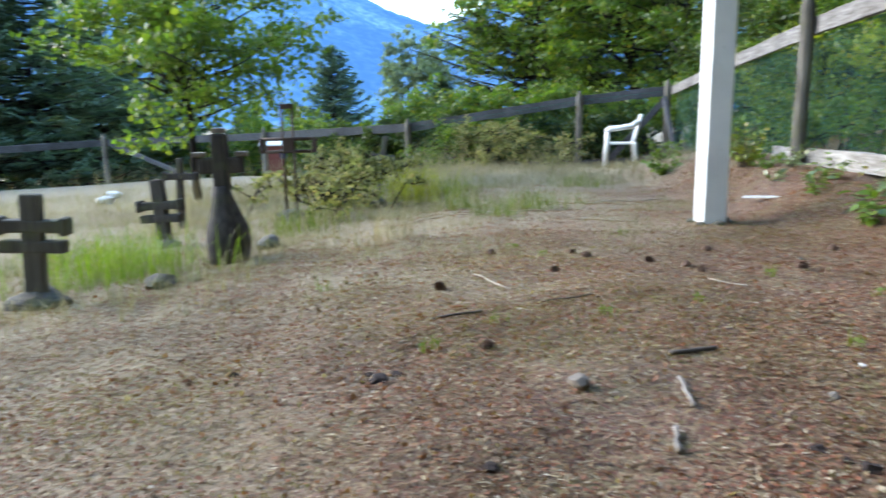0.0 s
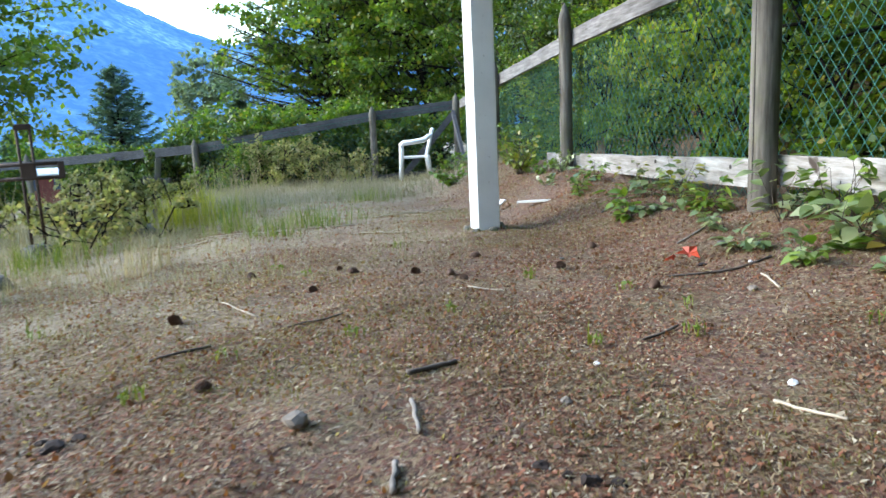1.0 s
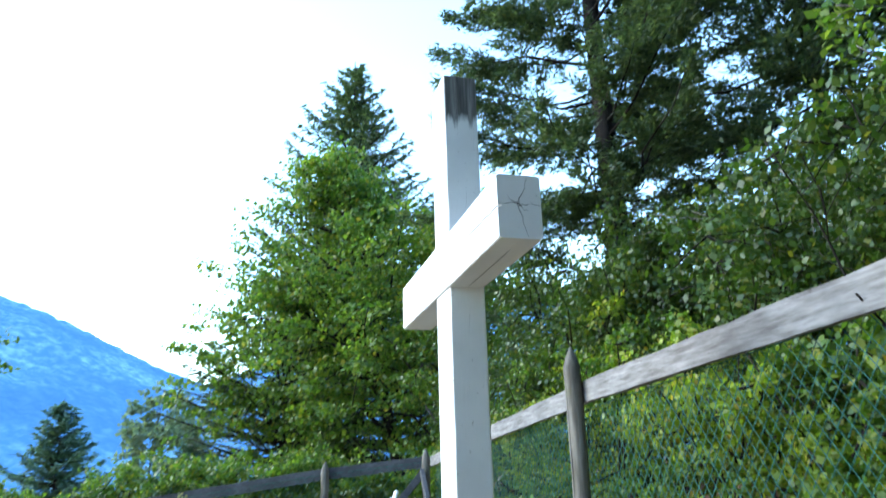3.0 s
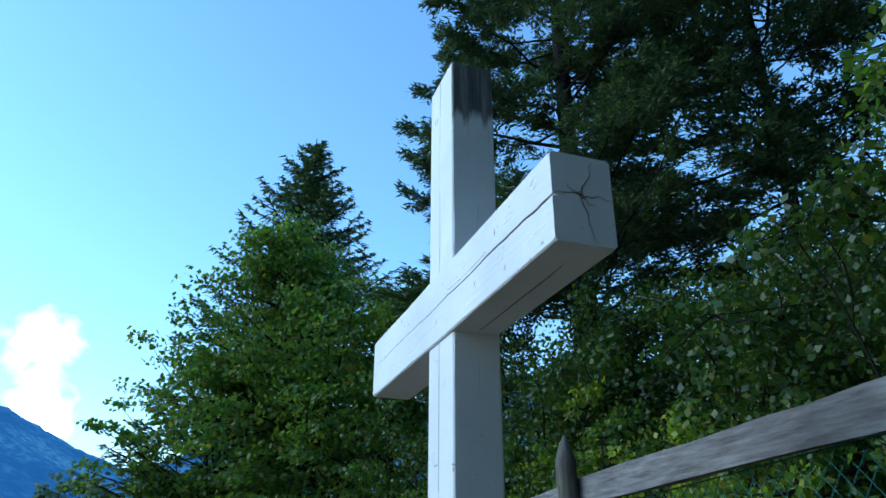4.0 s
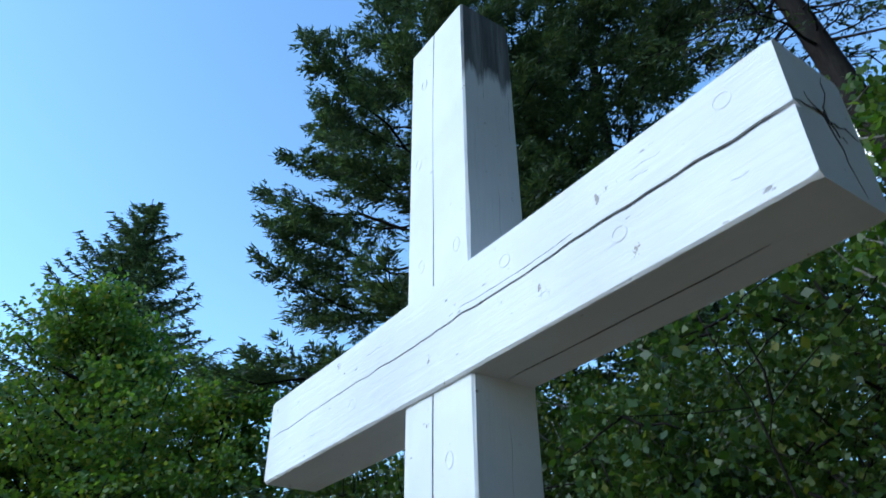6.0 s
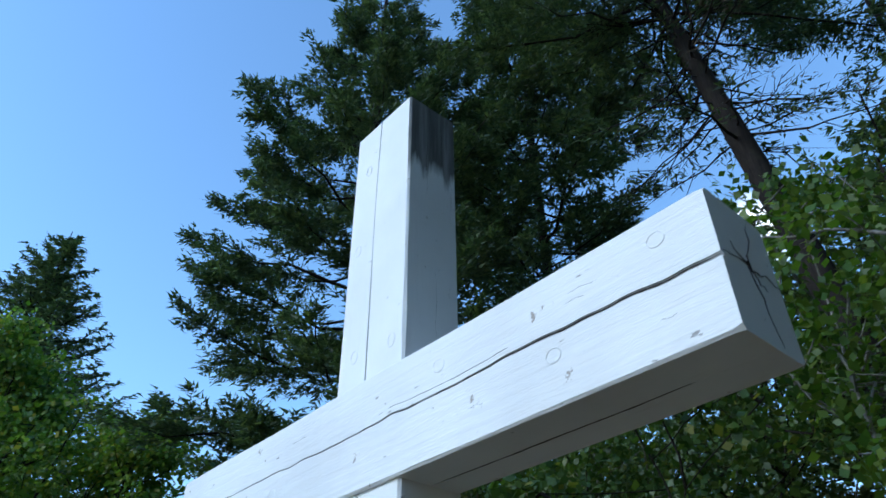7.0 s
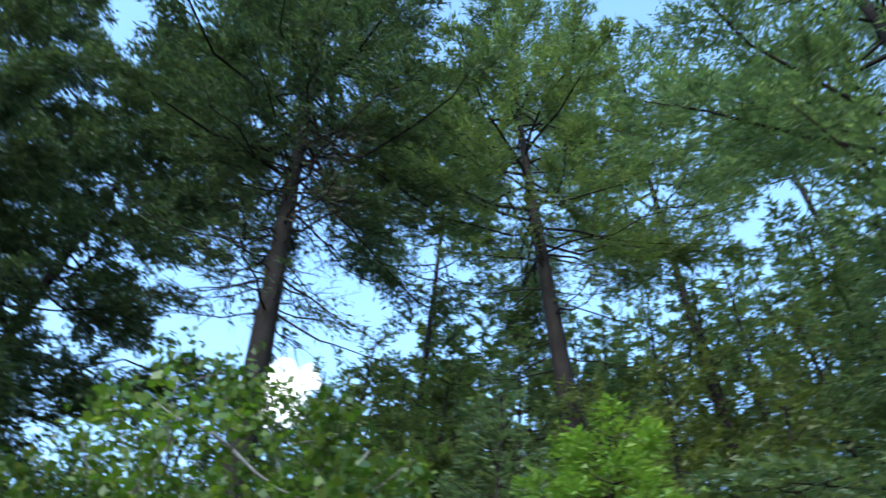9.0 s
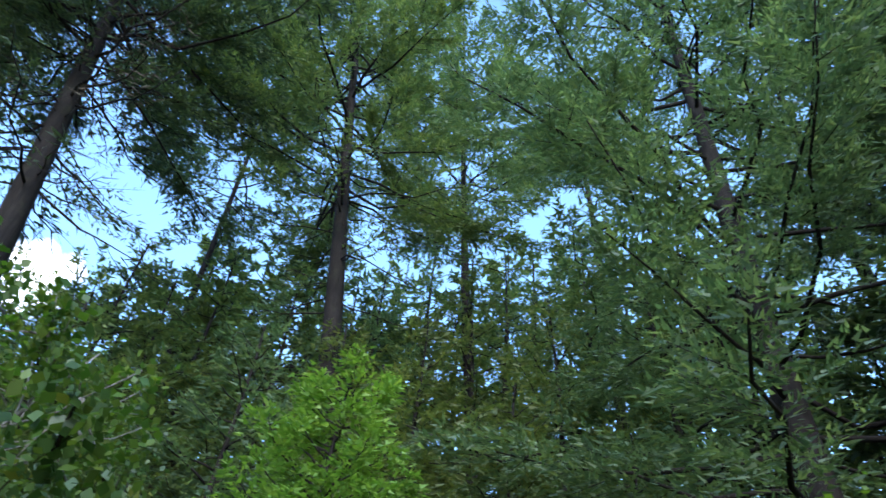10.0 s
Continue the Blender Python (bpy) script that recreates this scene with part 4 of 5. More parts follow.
    # younger firs crowd the slope below the tall trunks
    young = ((71, 11, 6.4, 2.4), (79, 9.5, 7.0, 2.4), (87, 11.5, 8.6, 2.8), (94, 10.0, 7.6, 2.5), (75, 12.5, 7.4, 2.6), (83, 10, 7.0, 2.4), (98, 11, 8.4, 2.7), (103, 12.5, 9.8, 2.8), (108, 9.0, 6.8, 2.2), (116, 12.5, 11.0, 2.9), (121, 8.6, 7.4, 2.3), (131, 9.5, 9.2, 2.6),
             (105, 6.9, 5.0, 1.8), (77, 7.4, 5.0, 1.8), (117, 6.4, 4.8, 1.7), (92, 7.2, 5.2, 1.8), (100, 8.2, 6.0, 2.0), (145, 9.0, 7.2, 2.4), (113, 10.5, 9.4, 2.5), (125, 11.5, 10.8, 2.7), (108, 14.5, 12.6, 2.9), (119, 15.0, 13.2, 3.0), (65, 12.5, 7.0, 2.5), (137, 7.4, 6.6, 2.1), (58, 10.5, 5.4, 2.2), (128, 6.6, 4.4, 1.6))
    for k, (az, d, h, r) in enumerate(young):
        conifer("fir_tree", polar(az, d, (1.1, 3.95)), h, r, 40 + k, "green young fir on the wooded slope", mat=("young_fir", "pine", "young_fir", "fir_blue")[k % 4], low=0.04, limbs=54, trunk=0.02 + 0.01 * h, thick=46 if d < 9 else 34, twig=0.10 if d < 9 else 0.13, droop=0.12, inner=0.15)
    # the wood goes on up the hill
    for k, (az, d, h, r) in enumerate(((80, 17, 9.5, 3.0), (85, 15.5, 11.0, 3.2), (90, 17.5, 12.5, 3.2), (95, 16, 11.5, 3.2), (100, 18, 13.0, 3.4), (105, 17, 13.0, 3.2), (111, 18.5, 14.5, 3.4), (116, 17, 14.5, 3.2), (122, 18, 16.0, 3.4), (128, 16, 15.0, 3.4), (134, 14, 14.0, 3.4), (140, 12.5, 13.0, 3.2), (72, 18, 6.8, 2.8), (88, 14, 8.8, 2.8), (104, 14.5, 9.5, 2.8), (133, 11, 9.5, 2.8))):
        conifer("fir_tree", polar(az, d, (1.05, 3.9)), h, r, 500 + k, "dark fir high on the wooded hill", mat=("fir", "young_fir")[k % 2], low=0.03, limbs=56, trunk=0.14, thick=13, twig=0.27, slim=0.4, inner=0.1, blunt=0.6)
    # unseen firs added to close the entrance side and shade the cross
    for k, (az, d, h) in enumerate(((170, 8.5, 16), (180, 8, 16), (192, 8.5, 16), (204, 9, 15), (216, 9.5, 14), (229, 10.5, 13))):
        fir("fir_tree", polar(az, d), h, 4.2, 60 + k, "added unseen fir that shades the cross", twig=0.6, whorls=34, per=8, density=16)
    # light saplings close behind the fence
    broadleaf("maple_sapling", polar(64, 4.6, (1.1, 3.95)), 4.0, 1.15, 21, "light green maple sapling with thin pale stems", leaf=0.07, count=4800, mat="sapling", bark="bark_pale", stems=2, trunk=0.03, limbs=30, low=0.3)
    conifer("young_larch", polar(100.5, 4.6, (1.05, 3.85)), 3.85, 1.35, 22, "bright green young larch behind the fence", mat="larch", low=0.10, limbs=90, trunk=0.04, thick=150, twig=0.06, slim=0.5, droop=-0.1, inner=0.1, blunt=0.8)
    broadleaf("maple_sapling", polar(136, 4.9, (1.1, 3.85)), 3.2, 1.2, 23, "bright green sapling behind the fence", leaf=0.065, count=7500, mat="sapling", stems=3, trunk=0.025, limbs=34, low=0.2)
    broadleaf("maple_sapling", polar(120, 4.6, (1.1, 3.85)), 2.9, 1.0, 33, "bright green sapling behind the fence", leaf=0.06, count=6000, mat="sapling", stems=3, trunk=0.025, limbs=30, low=0.2)
    broadleaf("maple_sapling", polar(80, 4.3, (1.1, 3.85)), 2.3, 0.9, 29, "pale-leaved sapling behind the fence", leaf=0.07, count=4200, mat="salal_pale", stems=3, trunk=0.02, limbs=24, low=0.2)
    for k, (az, d, h, sp, bark) in enumerate(((33, 7.4, 3.2, 1.6, "bark"), (47, 6.4, 3.1, 1.5, "bark_pale"), (25, 9.2, 3.5, 1.8, "bark"), (58, 7.2, 3.3, 1.6, "bark"), (90, 6.4, 2.8, 1.4, "bark"), (40, 9.0, 3.6, 1.9, "bark"))):
        broadleaf("alder_tree", polar(az, d), h, sp, 24 + k * 3, "green alder with thin pale stems behind the wire fence" if bark == "bark_pale" else "green alder behind the wire fence", leaf=0.054, count=18500, mat="alder", stems=3, trunk=0.035, limbs=48, low=0.08, bark=bark)
    # hedge of yellowing shrubs along the wire
    rs = np.random.RandomState(77)
    for k, y in enumerate(np.arange(-2.4, 13.5, 0.95)):
        far_out = 1.05 + 0.35 * rs.rand()
        yellow = k % 2 == 1
        broadleaf("shrub", (fx(y) + far_out, y + rs.uniform(-0.2, 0.2)), rs.uniform(1.6, 2.4), 0.74, 100 + k, "yellow-green leafy shrub pressing on the wire fence" if yellow else "dense green shrub pressing on the wire fence",
                  leaf=0.050, count=4200, mat="yellowing" if yellow else "maple", stems=4, trunk=0.014, limbs=20, low=0.03)
    for k, y in enumerate(np.arange(0.4, 13.0, 0.8)):
        broadleaf("shrub", (fx(y) + rs.uniform(0.5, 0.75), y), rs.uniform(0.4, 0.75), 0.42, 320 + k, "low green undergrowth behind the wire fence",
                  leaf=0.042, count=1500, mat="maple_light" if k % 3 == 0 else "maple", stems=3, trunk=0.006, limbs=12, low=0.03)
    for k, y in enumerate(np.arange(-1.5, 13.5, 1.9)):
        broadleaf("shrub", (fx(y) + 2.3, y + rs.uniform(-0.3, 0.3)), rs.uniform(2.2, 3.0), 1.2, 140 + k, "dense green shrub on the bank behind the fence",
                  leaf=0.068, count=6000, mat="alder", stems=4, trunk=0.02, limbs=34, low=0.03)
    for k, (x, y) in enumerate(((2.9, 15.2), (1.2, 15.4), (0.0, 16.2), (-1.4, 17.2), (2.2, 16.4), (4.6, 14.4))):
        broadleaf("shrub", (x, y), 1.45, 1.1, 170 + k, "green hedge shrub behind the far rail", leaf=0.08, count=5200, mat="maple", stems=4, trunk=0.02, limbs=28, low=0.03)
    for k, u in enumerate(np.linspace(0.03, 1.25, 13)):
        broadleaf("shrub", (2.9 - 4.6 * u + rs.uniform(-0.1, 0.1), 14.3 + 2.1 * u), rs.uniform(0.9, 1.25), 0.62, 340 + k, "dark green hedge shrub close behind the far rail", leaf=0.07, count=2400, mat="alder", stems=4, trunk=0.012, limbs=20, low=0.03)
    # small tree among the graves and the valley trees
    broadleaf("apple_tree", (-3.8, 11.3), 3.5, 2.4, 31, "small leaning tree with light green leaves among the graves", leaf=0.085, count=12000, mat="maple_light", trunk=0.07, limbs=34, low=0.40, flat=0.45, clump=0.8)
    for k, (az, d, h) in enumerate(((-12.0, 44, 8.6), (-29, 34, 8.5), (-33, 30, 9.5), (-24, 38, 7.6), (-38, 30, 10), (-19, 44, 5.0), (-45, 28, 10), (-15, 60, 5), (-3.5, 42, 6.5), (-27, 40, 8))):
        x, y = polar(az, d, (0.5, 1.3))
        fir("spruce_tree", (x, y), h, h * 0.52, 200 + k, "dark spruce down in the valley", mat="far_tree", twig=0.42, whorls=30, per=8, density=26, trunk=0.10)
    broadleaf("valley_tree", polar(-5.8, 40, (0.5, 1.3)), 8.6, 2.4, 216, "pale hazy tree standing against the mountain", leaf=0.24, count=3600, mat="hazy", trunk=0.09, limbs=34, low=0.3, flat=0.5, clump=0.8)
    for k in range(16):
        az = -42 + k * 2.6
        x, y = polar(az, 34 + 9 * rs.rand(), (0.5, 1.3))
        broadleaf("maple_tree", (x, y), rs.uniform(2.4, 3.6), 2.0, 230 + k, "green valley tree beyond the graveyard", leaf=0.2, count=2600, mat="maple", stems=2, trunk=0.05, limbs=20, low=0.08)


build_trees()


# ---------------------------------------------------------------- chair and graves
def build_chair():
    x, y = 2.60, 13.1
    ch = thing("garden_chair", (x, y, ground_z(x, y) - 0.01), "white plastic garden armchair with a slatted back beside the fence", "chair", turn=82)
    pl = M["plastic"]
    # seat runs along local x, the front at +y
    for sx in (-1, 1):
        for sy, top in ((1, 0.62), (-1, 0.43)):
            w = Wood()
            w.add(tube([(sx * 0.265, sy * 0.25, 0), (sx * 0.25, sy * 0.215, 0.40), (sx * 0.262, sy * 0.21, top)], [0.028, 0.038, 0.032], 8))
            put("leg", w.mesh("leg", pl), ch)
        w = Wood()
        w.add(tube([(sx * 0.265, 0.235, 0.60), (sx * 0.275, 0.18, 0.645), (sx * 0.275, 0.0, 0.66), (sx * 0.262, -0.18, 0.69), (sx * 0.235, -0.27, 0.76)], [0.028, 0.040, 0.038, 0.036, 0.030], 8))
        put("armrest", w.mesh("armrest", pl), ch)
        w = Wood()
        w.add(tube([(sx * 0.22, -0.20, 0.42), (sx * 0.225, -0.25, 0.62), (sx * 0.20, -0.30, 0.82)], [0.022, 0.02, 0.02], 8))
        put("back_frame", w.mesh("back_frame", pl), ch)
    part("seat", box_bm(-0.245, 0.245, -0.22, 0.235, 0.395, 0.425, 0.012), pl, ch)
    part("front_apron", box_bm(-0.235, 0.235, 0.212, 0.236, 0.345, 0.394, 0.006), pl, ch)
    w = Wood()
    w.add(tube([(-0.20, -0.30, 0.82), (-0.1, -0.315, 0.85), (0.1, -0.315, 0.85), (0.20, -0.30, 0.82)], [0.022, 0.03, 0.03, 0.022], 8))
    back = put("backrest", w.mesh("backrest", pl), ch)
    for k in range(6):
        u = -0.16 + 0.064 * k
        bm = box_bm(u - 0.028, u + 0.028, -0.006, 0.006, 0, 0.41, 0.004)
        bmesh.ops.transform(bm, matrix=pose(0, -0.215, 0.425, 13), verts=bm.verts)
        part("slat", bm, pl, back)


def timber_cross(name, place, height, arm, arm_z, width, thick, mat, label, turn=0.0, tilt=0.0, base=0.0, double=False):
    t = thing(name, (place[0], place[1], ground_z(*place) - 0.06), label, "grave marker", turn=turn)
    t.rotation_euler.y = radians(tilt)
    part("upright", box_bm(-width / 2, width / 2, -thick / 2, thick / 2, 0, height + 0.06, 0.012), M[mat], t)
    for k in range(2 if double else 1):
        z = arm_z + 0.06 - k * 0.09
        part("arm", box_bm(-arm / 2, arm / 2, -thick / 2 - 0.004, thick / 2 + 0.004, z - 0.028, z + 0.028, 0.01), M[mat], t)
    for sx in (-1, 1):
        part("arm_cap", box_bm(sx * arm / 2 - 0.018, sx * arm / 2 + 0.018, -thick / 2 - 0.01, thick / 2 + 0.01, arm_z + 0.02, arm_z + 0.10, 0.012), M[mat], t)
    if base:
        put("base", stone_mesh(base, height * 10, M["stone"]), t, (0, 0, 0.05), "rough mossy base stone")
    return t


def build_graves():
    # dark marker on a swelling base
    g = thing("grave_marker", (-1.10, 5.05, ground_z(-1.10, 5.05) - 0.04), "dark weathered cross on a swelling rounded base", "grave marker", turn=12)
    w = Wood()
    prof = [(0, 0.105), (0.06, 0.115), (0.16, 0.125), (0.24, 0.115), (0.32, 0.085), (0.40, 0.060), (0.47, 0.048)]
    w.add(tube([(0.012 * math.sin(z * 9), 0, z) for z, _ in prof], [r for _, r in prof], 14))
    put("base", w.mesh("base", M["dark_wood"]), g)
    part("upright", box_bm(-0.045, 0.045, -0.035, 0.035, 0.44, 0.76, 0.014), M["dark_wood"], g)
    part("arm", box_bm(-0.125, 0.125, -0.030, 0.030, 0.54, 0.63, 0.014), M["dark_wood"], g)
    # pale blocks put the light on the marker's tops into colour
    for x, z in ((0, 0.775), (-0.115, 0.645), (0.115, 0.645)):
        part("cap", box_bm(x - 0.036, x + 0.036, -0.034, 0.034, z - 0.012, z + 0.014, 0.008), M["stone_pale"], g, "pale block coloured as the lit top")
    # open iron cross
    c = thing("iron_cross", (-1.22, 6.88, ground_z(-1.22, 6.88) - 0.03), "rusted open iron cross on a rough stone base", "grave marker", turn=8)
    put("base", stone_mesh(0.13, 4, M["stone"]), c, (0, 0, 0.03))
    for x in (-0.042, 0.042):
        w = Wood()
        w.add(tube([(x, 0, 0.05), (x, 0, 0.93)], [0.011, 0.010], 7))
        put("bar", w.mesh("bar", M["iron"]), c)
    for z in (0.58, 0.68):
        w = Wood()
        w.add(tube([(-0.21, 0, z), (0.21, 0, z)], [0.014, 0.014], 7))
        put("arm", w.mesh("arm", M["iron"]), c)
    for x, z in ((-0.21, 0.63), (0.21, 0.63), (0.0, 0.94)):
        part("end_piece", box_bm(x - 0.055 if z > 0.9 else x - 0.02, x + 0.055 if z > 0.9 else x + 0.02, -0.018, 0.018, z - (0.02 if z > 0.9 else 0.06), z + (0.02 if z > 0.9 else 0.06), 0.006), M["iron"], c)
    part("plate", box_bm(-0.045, 0.045, -0.012, 0.012, 0.57, 0.69, 0.006), M["iron"], c)
    timber_cross("grave_cross", (-1.62, 4.10), 0.50, 0.27, 0.36, 0.085, 0.06, "stone", "grey stone grave cross with a double arm", 10, 3, 0.14, True)
    timber_cross("grave_cross", (-1.85, 5.9), 0.48, 0.30, 0.30, 0.09, 0.06, "dark_wood", "dark wooden grave cross with a double arm", -6, -3, 0.12, True)
    timber_cross("grave_cross", (-0.86, 9.2), 0.66, 0.24, 0.42, 0.06, 0.05, "stone", "small leaning grave cross beside the bush", 14, 9)
    timber_cross("grave_cross", (-1.42, 9.1), 0.46, 0.20, 0.32, 0.06, 0.05, "dark_wood", "small dark grave cross beside the bush", 0, -4)
    timber_cross("grave_cross", (-2.3, 7.2), 0.62, 0.26, 0.46, 0.06, 0.05, "dark_wood", "dark wooden grave cross in dry grass", 5, 2)
    for k, (x, y, r) in enumerate(((-1.18, 4.35, 0.07), (-0.98, 5.45, 0.08), (-5.3, 11.4, 0.13), (-5.7, 12.4, 0.13), (-0.55, 7.2, 0.09), (-2.1, 3.9, 0.14))):
        pale = k in (2, 3)
        tagged(put("grave_stone", stone_mesh(r, 20 + k, M["white"] if pale else M["stone"]), at=(x, y, ground_z(x, y) + r * 0.35)), "pale upright grave stone in the grass" if pale else "low mossy kerb stone beside a grave", "stone")
    # roofed kiosk down beyond the fence
    x, y = polar(-17.3, 24, (0.6, 1.36))
    z = ground_z(x, y)
    k = thing("kiosk", (x, y, -1.45), "small red-brown wooden kiosk with a white roof beyond the fence", "kiosk", turn=15)
    part("wall", box_bm(-0.34, 0.34, -0.2, 0.2, z + 0.9, 1.18, 0.01), M["brown_red"], k)
    bm = box_bm(-0.46, 0.46, -0.32, 0.32, -0.02, 0.03, 0.01)
    bmesh.ops.transform(bm, matrix=pose(0, 0, 1.24, 14), verts=bm.verts)
    part("roof", bm, M["white"], k, "white sheet roof")
    for sx in (-0.3, 0.3):
        part("window", box_bm(sx - 0.1, sx + 0.1, -0.215, -0.202, 0.72, 1.05, 0.003), M["glass_blue"], k)


build_chair()
build_graves()


# ---------------------------------------------------------------- ground cover
def blades(rs, centres, height, width, bend=0.5):
    n = len(centres)
    c = np.asarray(centres, float)
    az = rs.uniform(0, 2 * math.pi, n)
    out = np.stack([np.cos(az), np.sin(az), np.zeros(n)], 1)
    side = np.stack([-np.sin(az), np.cos(az), np.zeros(n)], 1)
    h = (np.asarray(height) * rs.uniform(0.5, 1.25, n))[:, None]
    b = rs.uniform(0.1, 1.0, n)[:, None] * bend
    w = (width * rs.uniform(0.6, 1.3, n))[:, None]
    up = np.array([0, 0, 1.0])
    mid = c + up * h * 0.6 + out * h * b * 0.3
    tip = c + up * h * (1 - 0.25 * b) + out * h * b
    return np.concatenate([np.stack([c - side * w, c + side * w, mid + side * w * 0.7, mid - side * w * 0.7], 1),
                           np.stack([mid - side * w * 0.7, mid + side * w * 0.7, tip + side * w * 0.1, tip - side * w * 0.1], 1)])


def on_ground(xy, lift=0.0):
    return np.array([(x, y, ground_z(x, y) + lift) for x, y in xy])


def scatter(rs, n, x0, x1, y0, y1, keep=None):
    out = []
    while len(out) < n:
        x, y = rs.uniform(x0, x1), rs.uniform(y0, y1)
        if keep is None or rs.rand() < keep(x, y):
            out.append((x, y))
    return out


def near_weight(x, y):
    d = math.hypot(x - 0.7, y - 1.4)
    return min(1.0, 2.2 / max(d, 0.8)) * (0.35 + 0.65 * smooth01(0.5 + 1.5 * noise.noise((x * 1.4, y * 1.4, 9))))


def grass_weight(x, y):
    left = smooth01((0.9 - x + 1.6 * noise.noise((x * 0.5, y * 0.5, 2))) / 1.6) if y > 3 else 0.3 * smooth01(-x)
    far = smooth01((y - 8) / 3) * smooth01((2.4 - x) / 1.5)
    return min(1.0, max(left * smooth01((y - 3.2 + x * -0.8) / 2.5), far)) * smooth01(0.45 + 1.8 * noise.noise((x * 1.1, y * 1.1, 5)))


def foot_weight(x, y):
    """Under the fence plants the scraps lie thick."""
    return smooth01((x - 1.8) / 0.5) * smooth01(0.6 + noise.noise((x * 2, y * 2, 3)))


def build_cover():
    rs = np.random.RandomState(3)
    spots = scatter(rs, 40000, -2.6, 2.75, 1.55, 9.0, near_weight) + scatter(rs, 9000, 1.8, 2.85, 2.0, 8.5, foot_weight)
    c = on_ground(spots, 0.005)
    size = np.full(len(c), 0.013) * (1 + 0.8 * (rs.rand(len(c)) > 0.95))
    q = leaves(c, size, rs, 1.7, 0.6)
    tagged(put("leaf_litter", quads("leaf_litter", q, M["litter"])), "scattered red-brown and pale leaf scraps on the ground", "leaf litter", kind="stuff")
    for name, mat, n, size, slim, lift, label, sort, seed in (("straw_litter", "straw", 80000, 0.021, 0.14, 0.004, "dry needles and straw lying on the ground", "straw", 51),
                                                           ("leaf_scraps", "scrap", 80000, 0.0095, 0.8, 0.003, "small rust-red and pale leaf scraps on the ground", "leaf litter", 52)):
        r2 = np.random.RandomState(seed)
        c = on_ground(scatter(r2, n * 2 // 3, -1.3, 2.5, 2.0, 5.2, lambda x, y: smooth01(0.55 + 1.5 * noise.noise((x * 2.3, y * 2.3, seed)))) + scatter(r2, n // 3, -2.6, 2.75, 1.55, 9.0, near_weight), lift)
        az = r2.uniform(0, 6.283, n)
        a = np.stack([np.cos(az), np.sin(az), r2.normal(size=n) * 0.12], 1)[:len(c)]
        tagged(put(name, needle_mesh(name, c, size, r2, 1.6, slim, a, M[mat])), label, sort, kind="stuff")
    c = on_ground(scatter(rs, 40000, -2.4, 2.7, 1.55, 8.0, lambda x, y: near_weight(x, y) * smooth01(0.5 + 2.2 * noise.noise((x * 0.9, y * 0.9, 21)))))
    tagged(put("moss", quads("moss", blades(rs, c, np.full(len(c), 0.013), 0.0016, 1.6), M["moss"])), "short olive moss and cropped grass on the ground", "moss", kind="stuff")
    c = on_ground(scatter(rs, 15000, -4.5, 3.2, 8.6, 14.8))
    tagged(put("meadow_grass", quads("meadow_grass", blades(rs, c, 0.06 + 0.11 * rs.rand(len(c)), 0.003, 0.9), M["grass_dry"])), "dry meadow grass along the far fence", "grass", kind="stuff")
    c = on_ground(scatter(rs, 17000, -7.0, 2.6, 3.2, 15.0, grass_weight))
    tagged(put("dry_grass", quads("dry_grass", blades(rs, c, 0.06 + 0.09 * rs.rand(len(c)), 0.0020, 1.1), M["grass_dry"])), "dry straw-coloured grass round the graves", "grass", kind="stuff")
    c = on_ground(scatter(rs, 12000, -2.8, 1.9, 3.6, 9.2, lambda x, y: smooth01((y - 3.3 + (0.6 - x) * 0.9) / 3.0) * smooth01(0.3 + 2.4 * noise.noise((x * 1.6, y * 1.6, 31)))))
    tagged(put("thin_grass", quads("thin_grass", blades(rs, c, 0.03 + 0.07 * rs.rand(len(c)) ** 2, 0.0014, 1.3), M["grass_mixed"])), "thin half-dry grass on the trodden ground", "grass", kind="stuff")
    c = on_ground(scatter(rs, 9000, -7.5, -0.7, 3.4, 12.0))
    tagged(put("grave_grass", quads("grave_grass", blades(rs, c, 0.06 + 0.11 * rs.rand(len(c)), 0.0022, 1.0), M["grass_mixed"])), "half-dry grass growing round the graves", "grass", kind="stuff")
    c = on_ground(scatter(rs, 1500, -6.0, 2.0, 5.5, 14.5, grass_weight))
    tagged(put("tall_grass", quads("tall_grass", blades(rs, c, 0.38 + 0.25 * rs.rand(len(c)), 0.0022, 0.5), M["grass_dry"])), "tall seeding grass stems among the graves", "grass", kind="stuff")
    # tufts and sprouts
    for k, (x, y, r, n, h, mat) in enumerate(((0.12, 6.65, 0.10, 110, 0.24, "grass_green"), (0.74, 6.52, 0.16, 190, 0.17, "grass_green"), (-0.30, 7.5, 0.15, 460, 0.34, "grass_yellow"),
                                              (0.43, 6.0, 0.10, 90, 0.13, "grass_green"), (-1.55, 4.75, 0.22, 420, 0.26, "grass_bright"), (-0.2, 5.2, 0.1, 70, 0.24, "grass_dry"), (0.02, 7.9, 0.15, 130, 0.22, "grass_green"),
                                              (1.35, 8.6, 0.14, 110, 0.14, "grass_green"), (-0.95, 6.1, 0.18, 200, 0.2, "grass_green"), (-2.2, 5.3, 0.25, 260, 0.22, "grass_green"))):
        pts = on_ground([(x + rs.normal() * r, y + rs.normal() * r) for _ in range(n)])
        tagged(put("grass_tuft", quads("grass_tuft", blades(rs, pts, np.full(n, h), 0.0028, 0.9), M[mat])), "yellow-green arching grass tuft" if mat == "grass_yellow" else "green grass tuft in dry ground", "grass", kind="stuff")
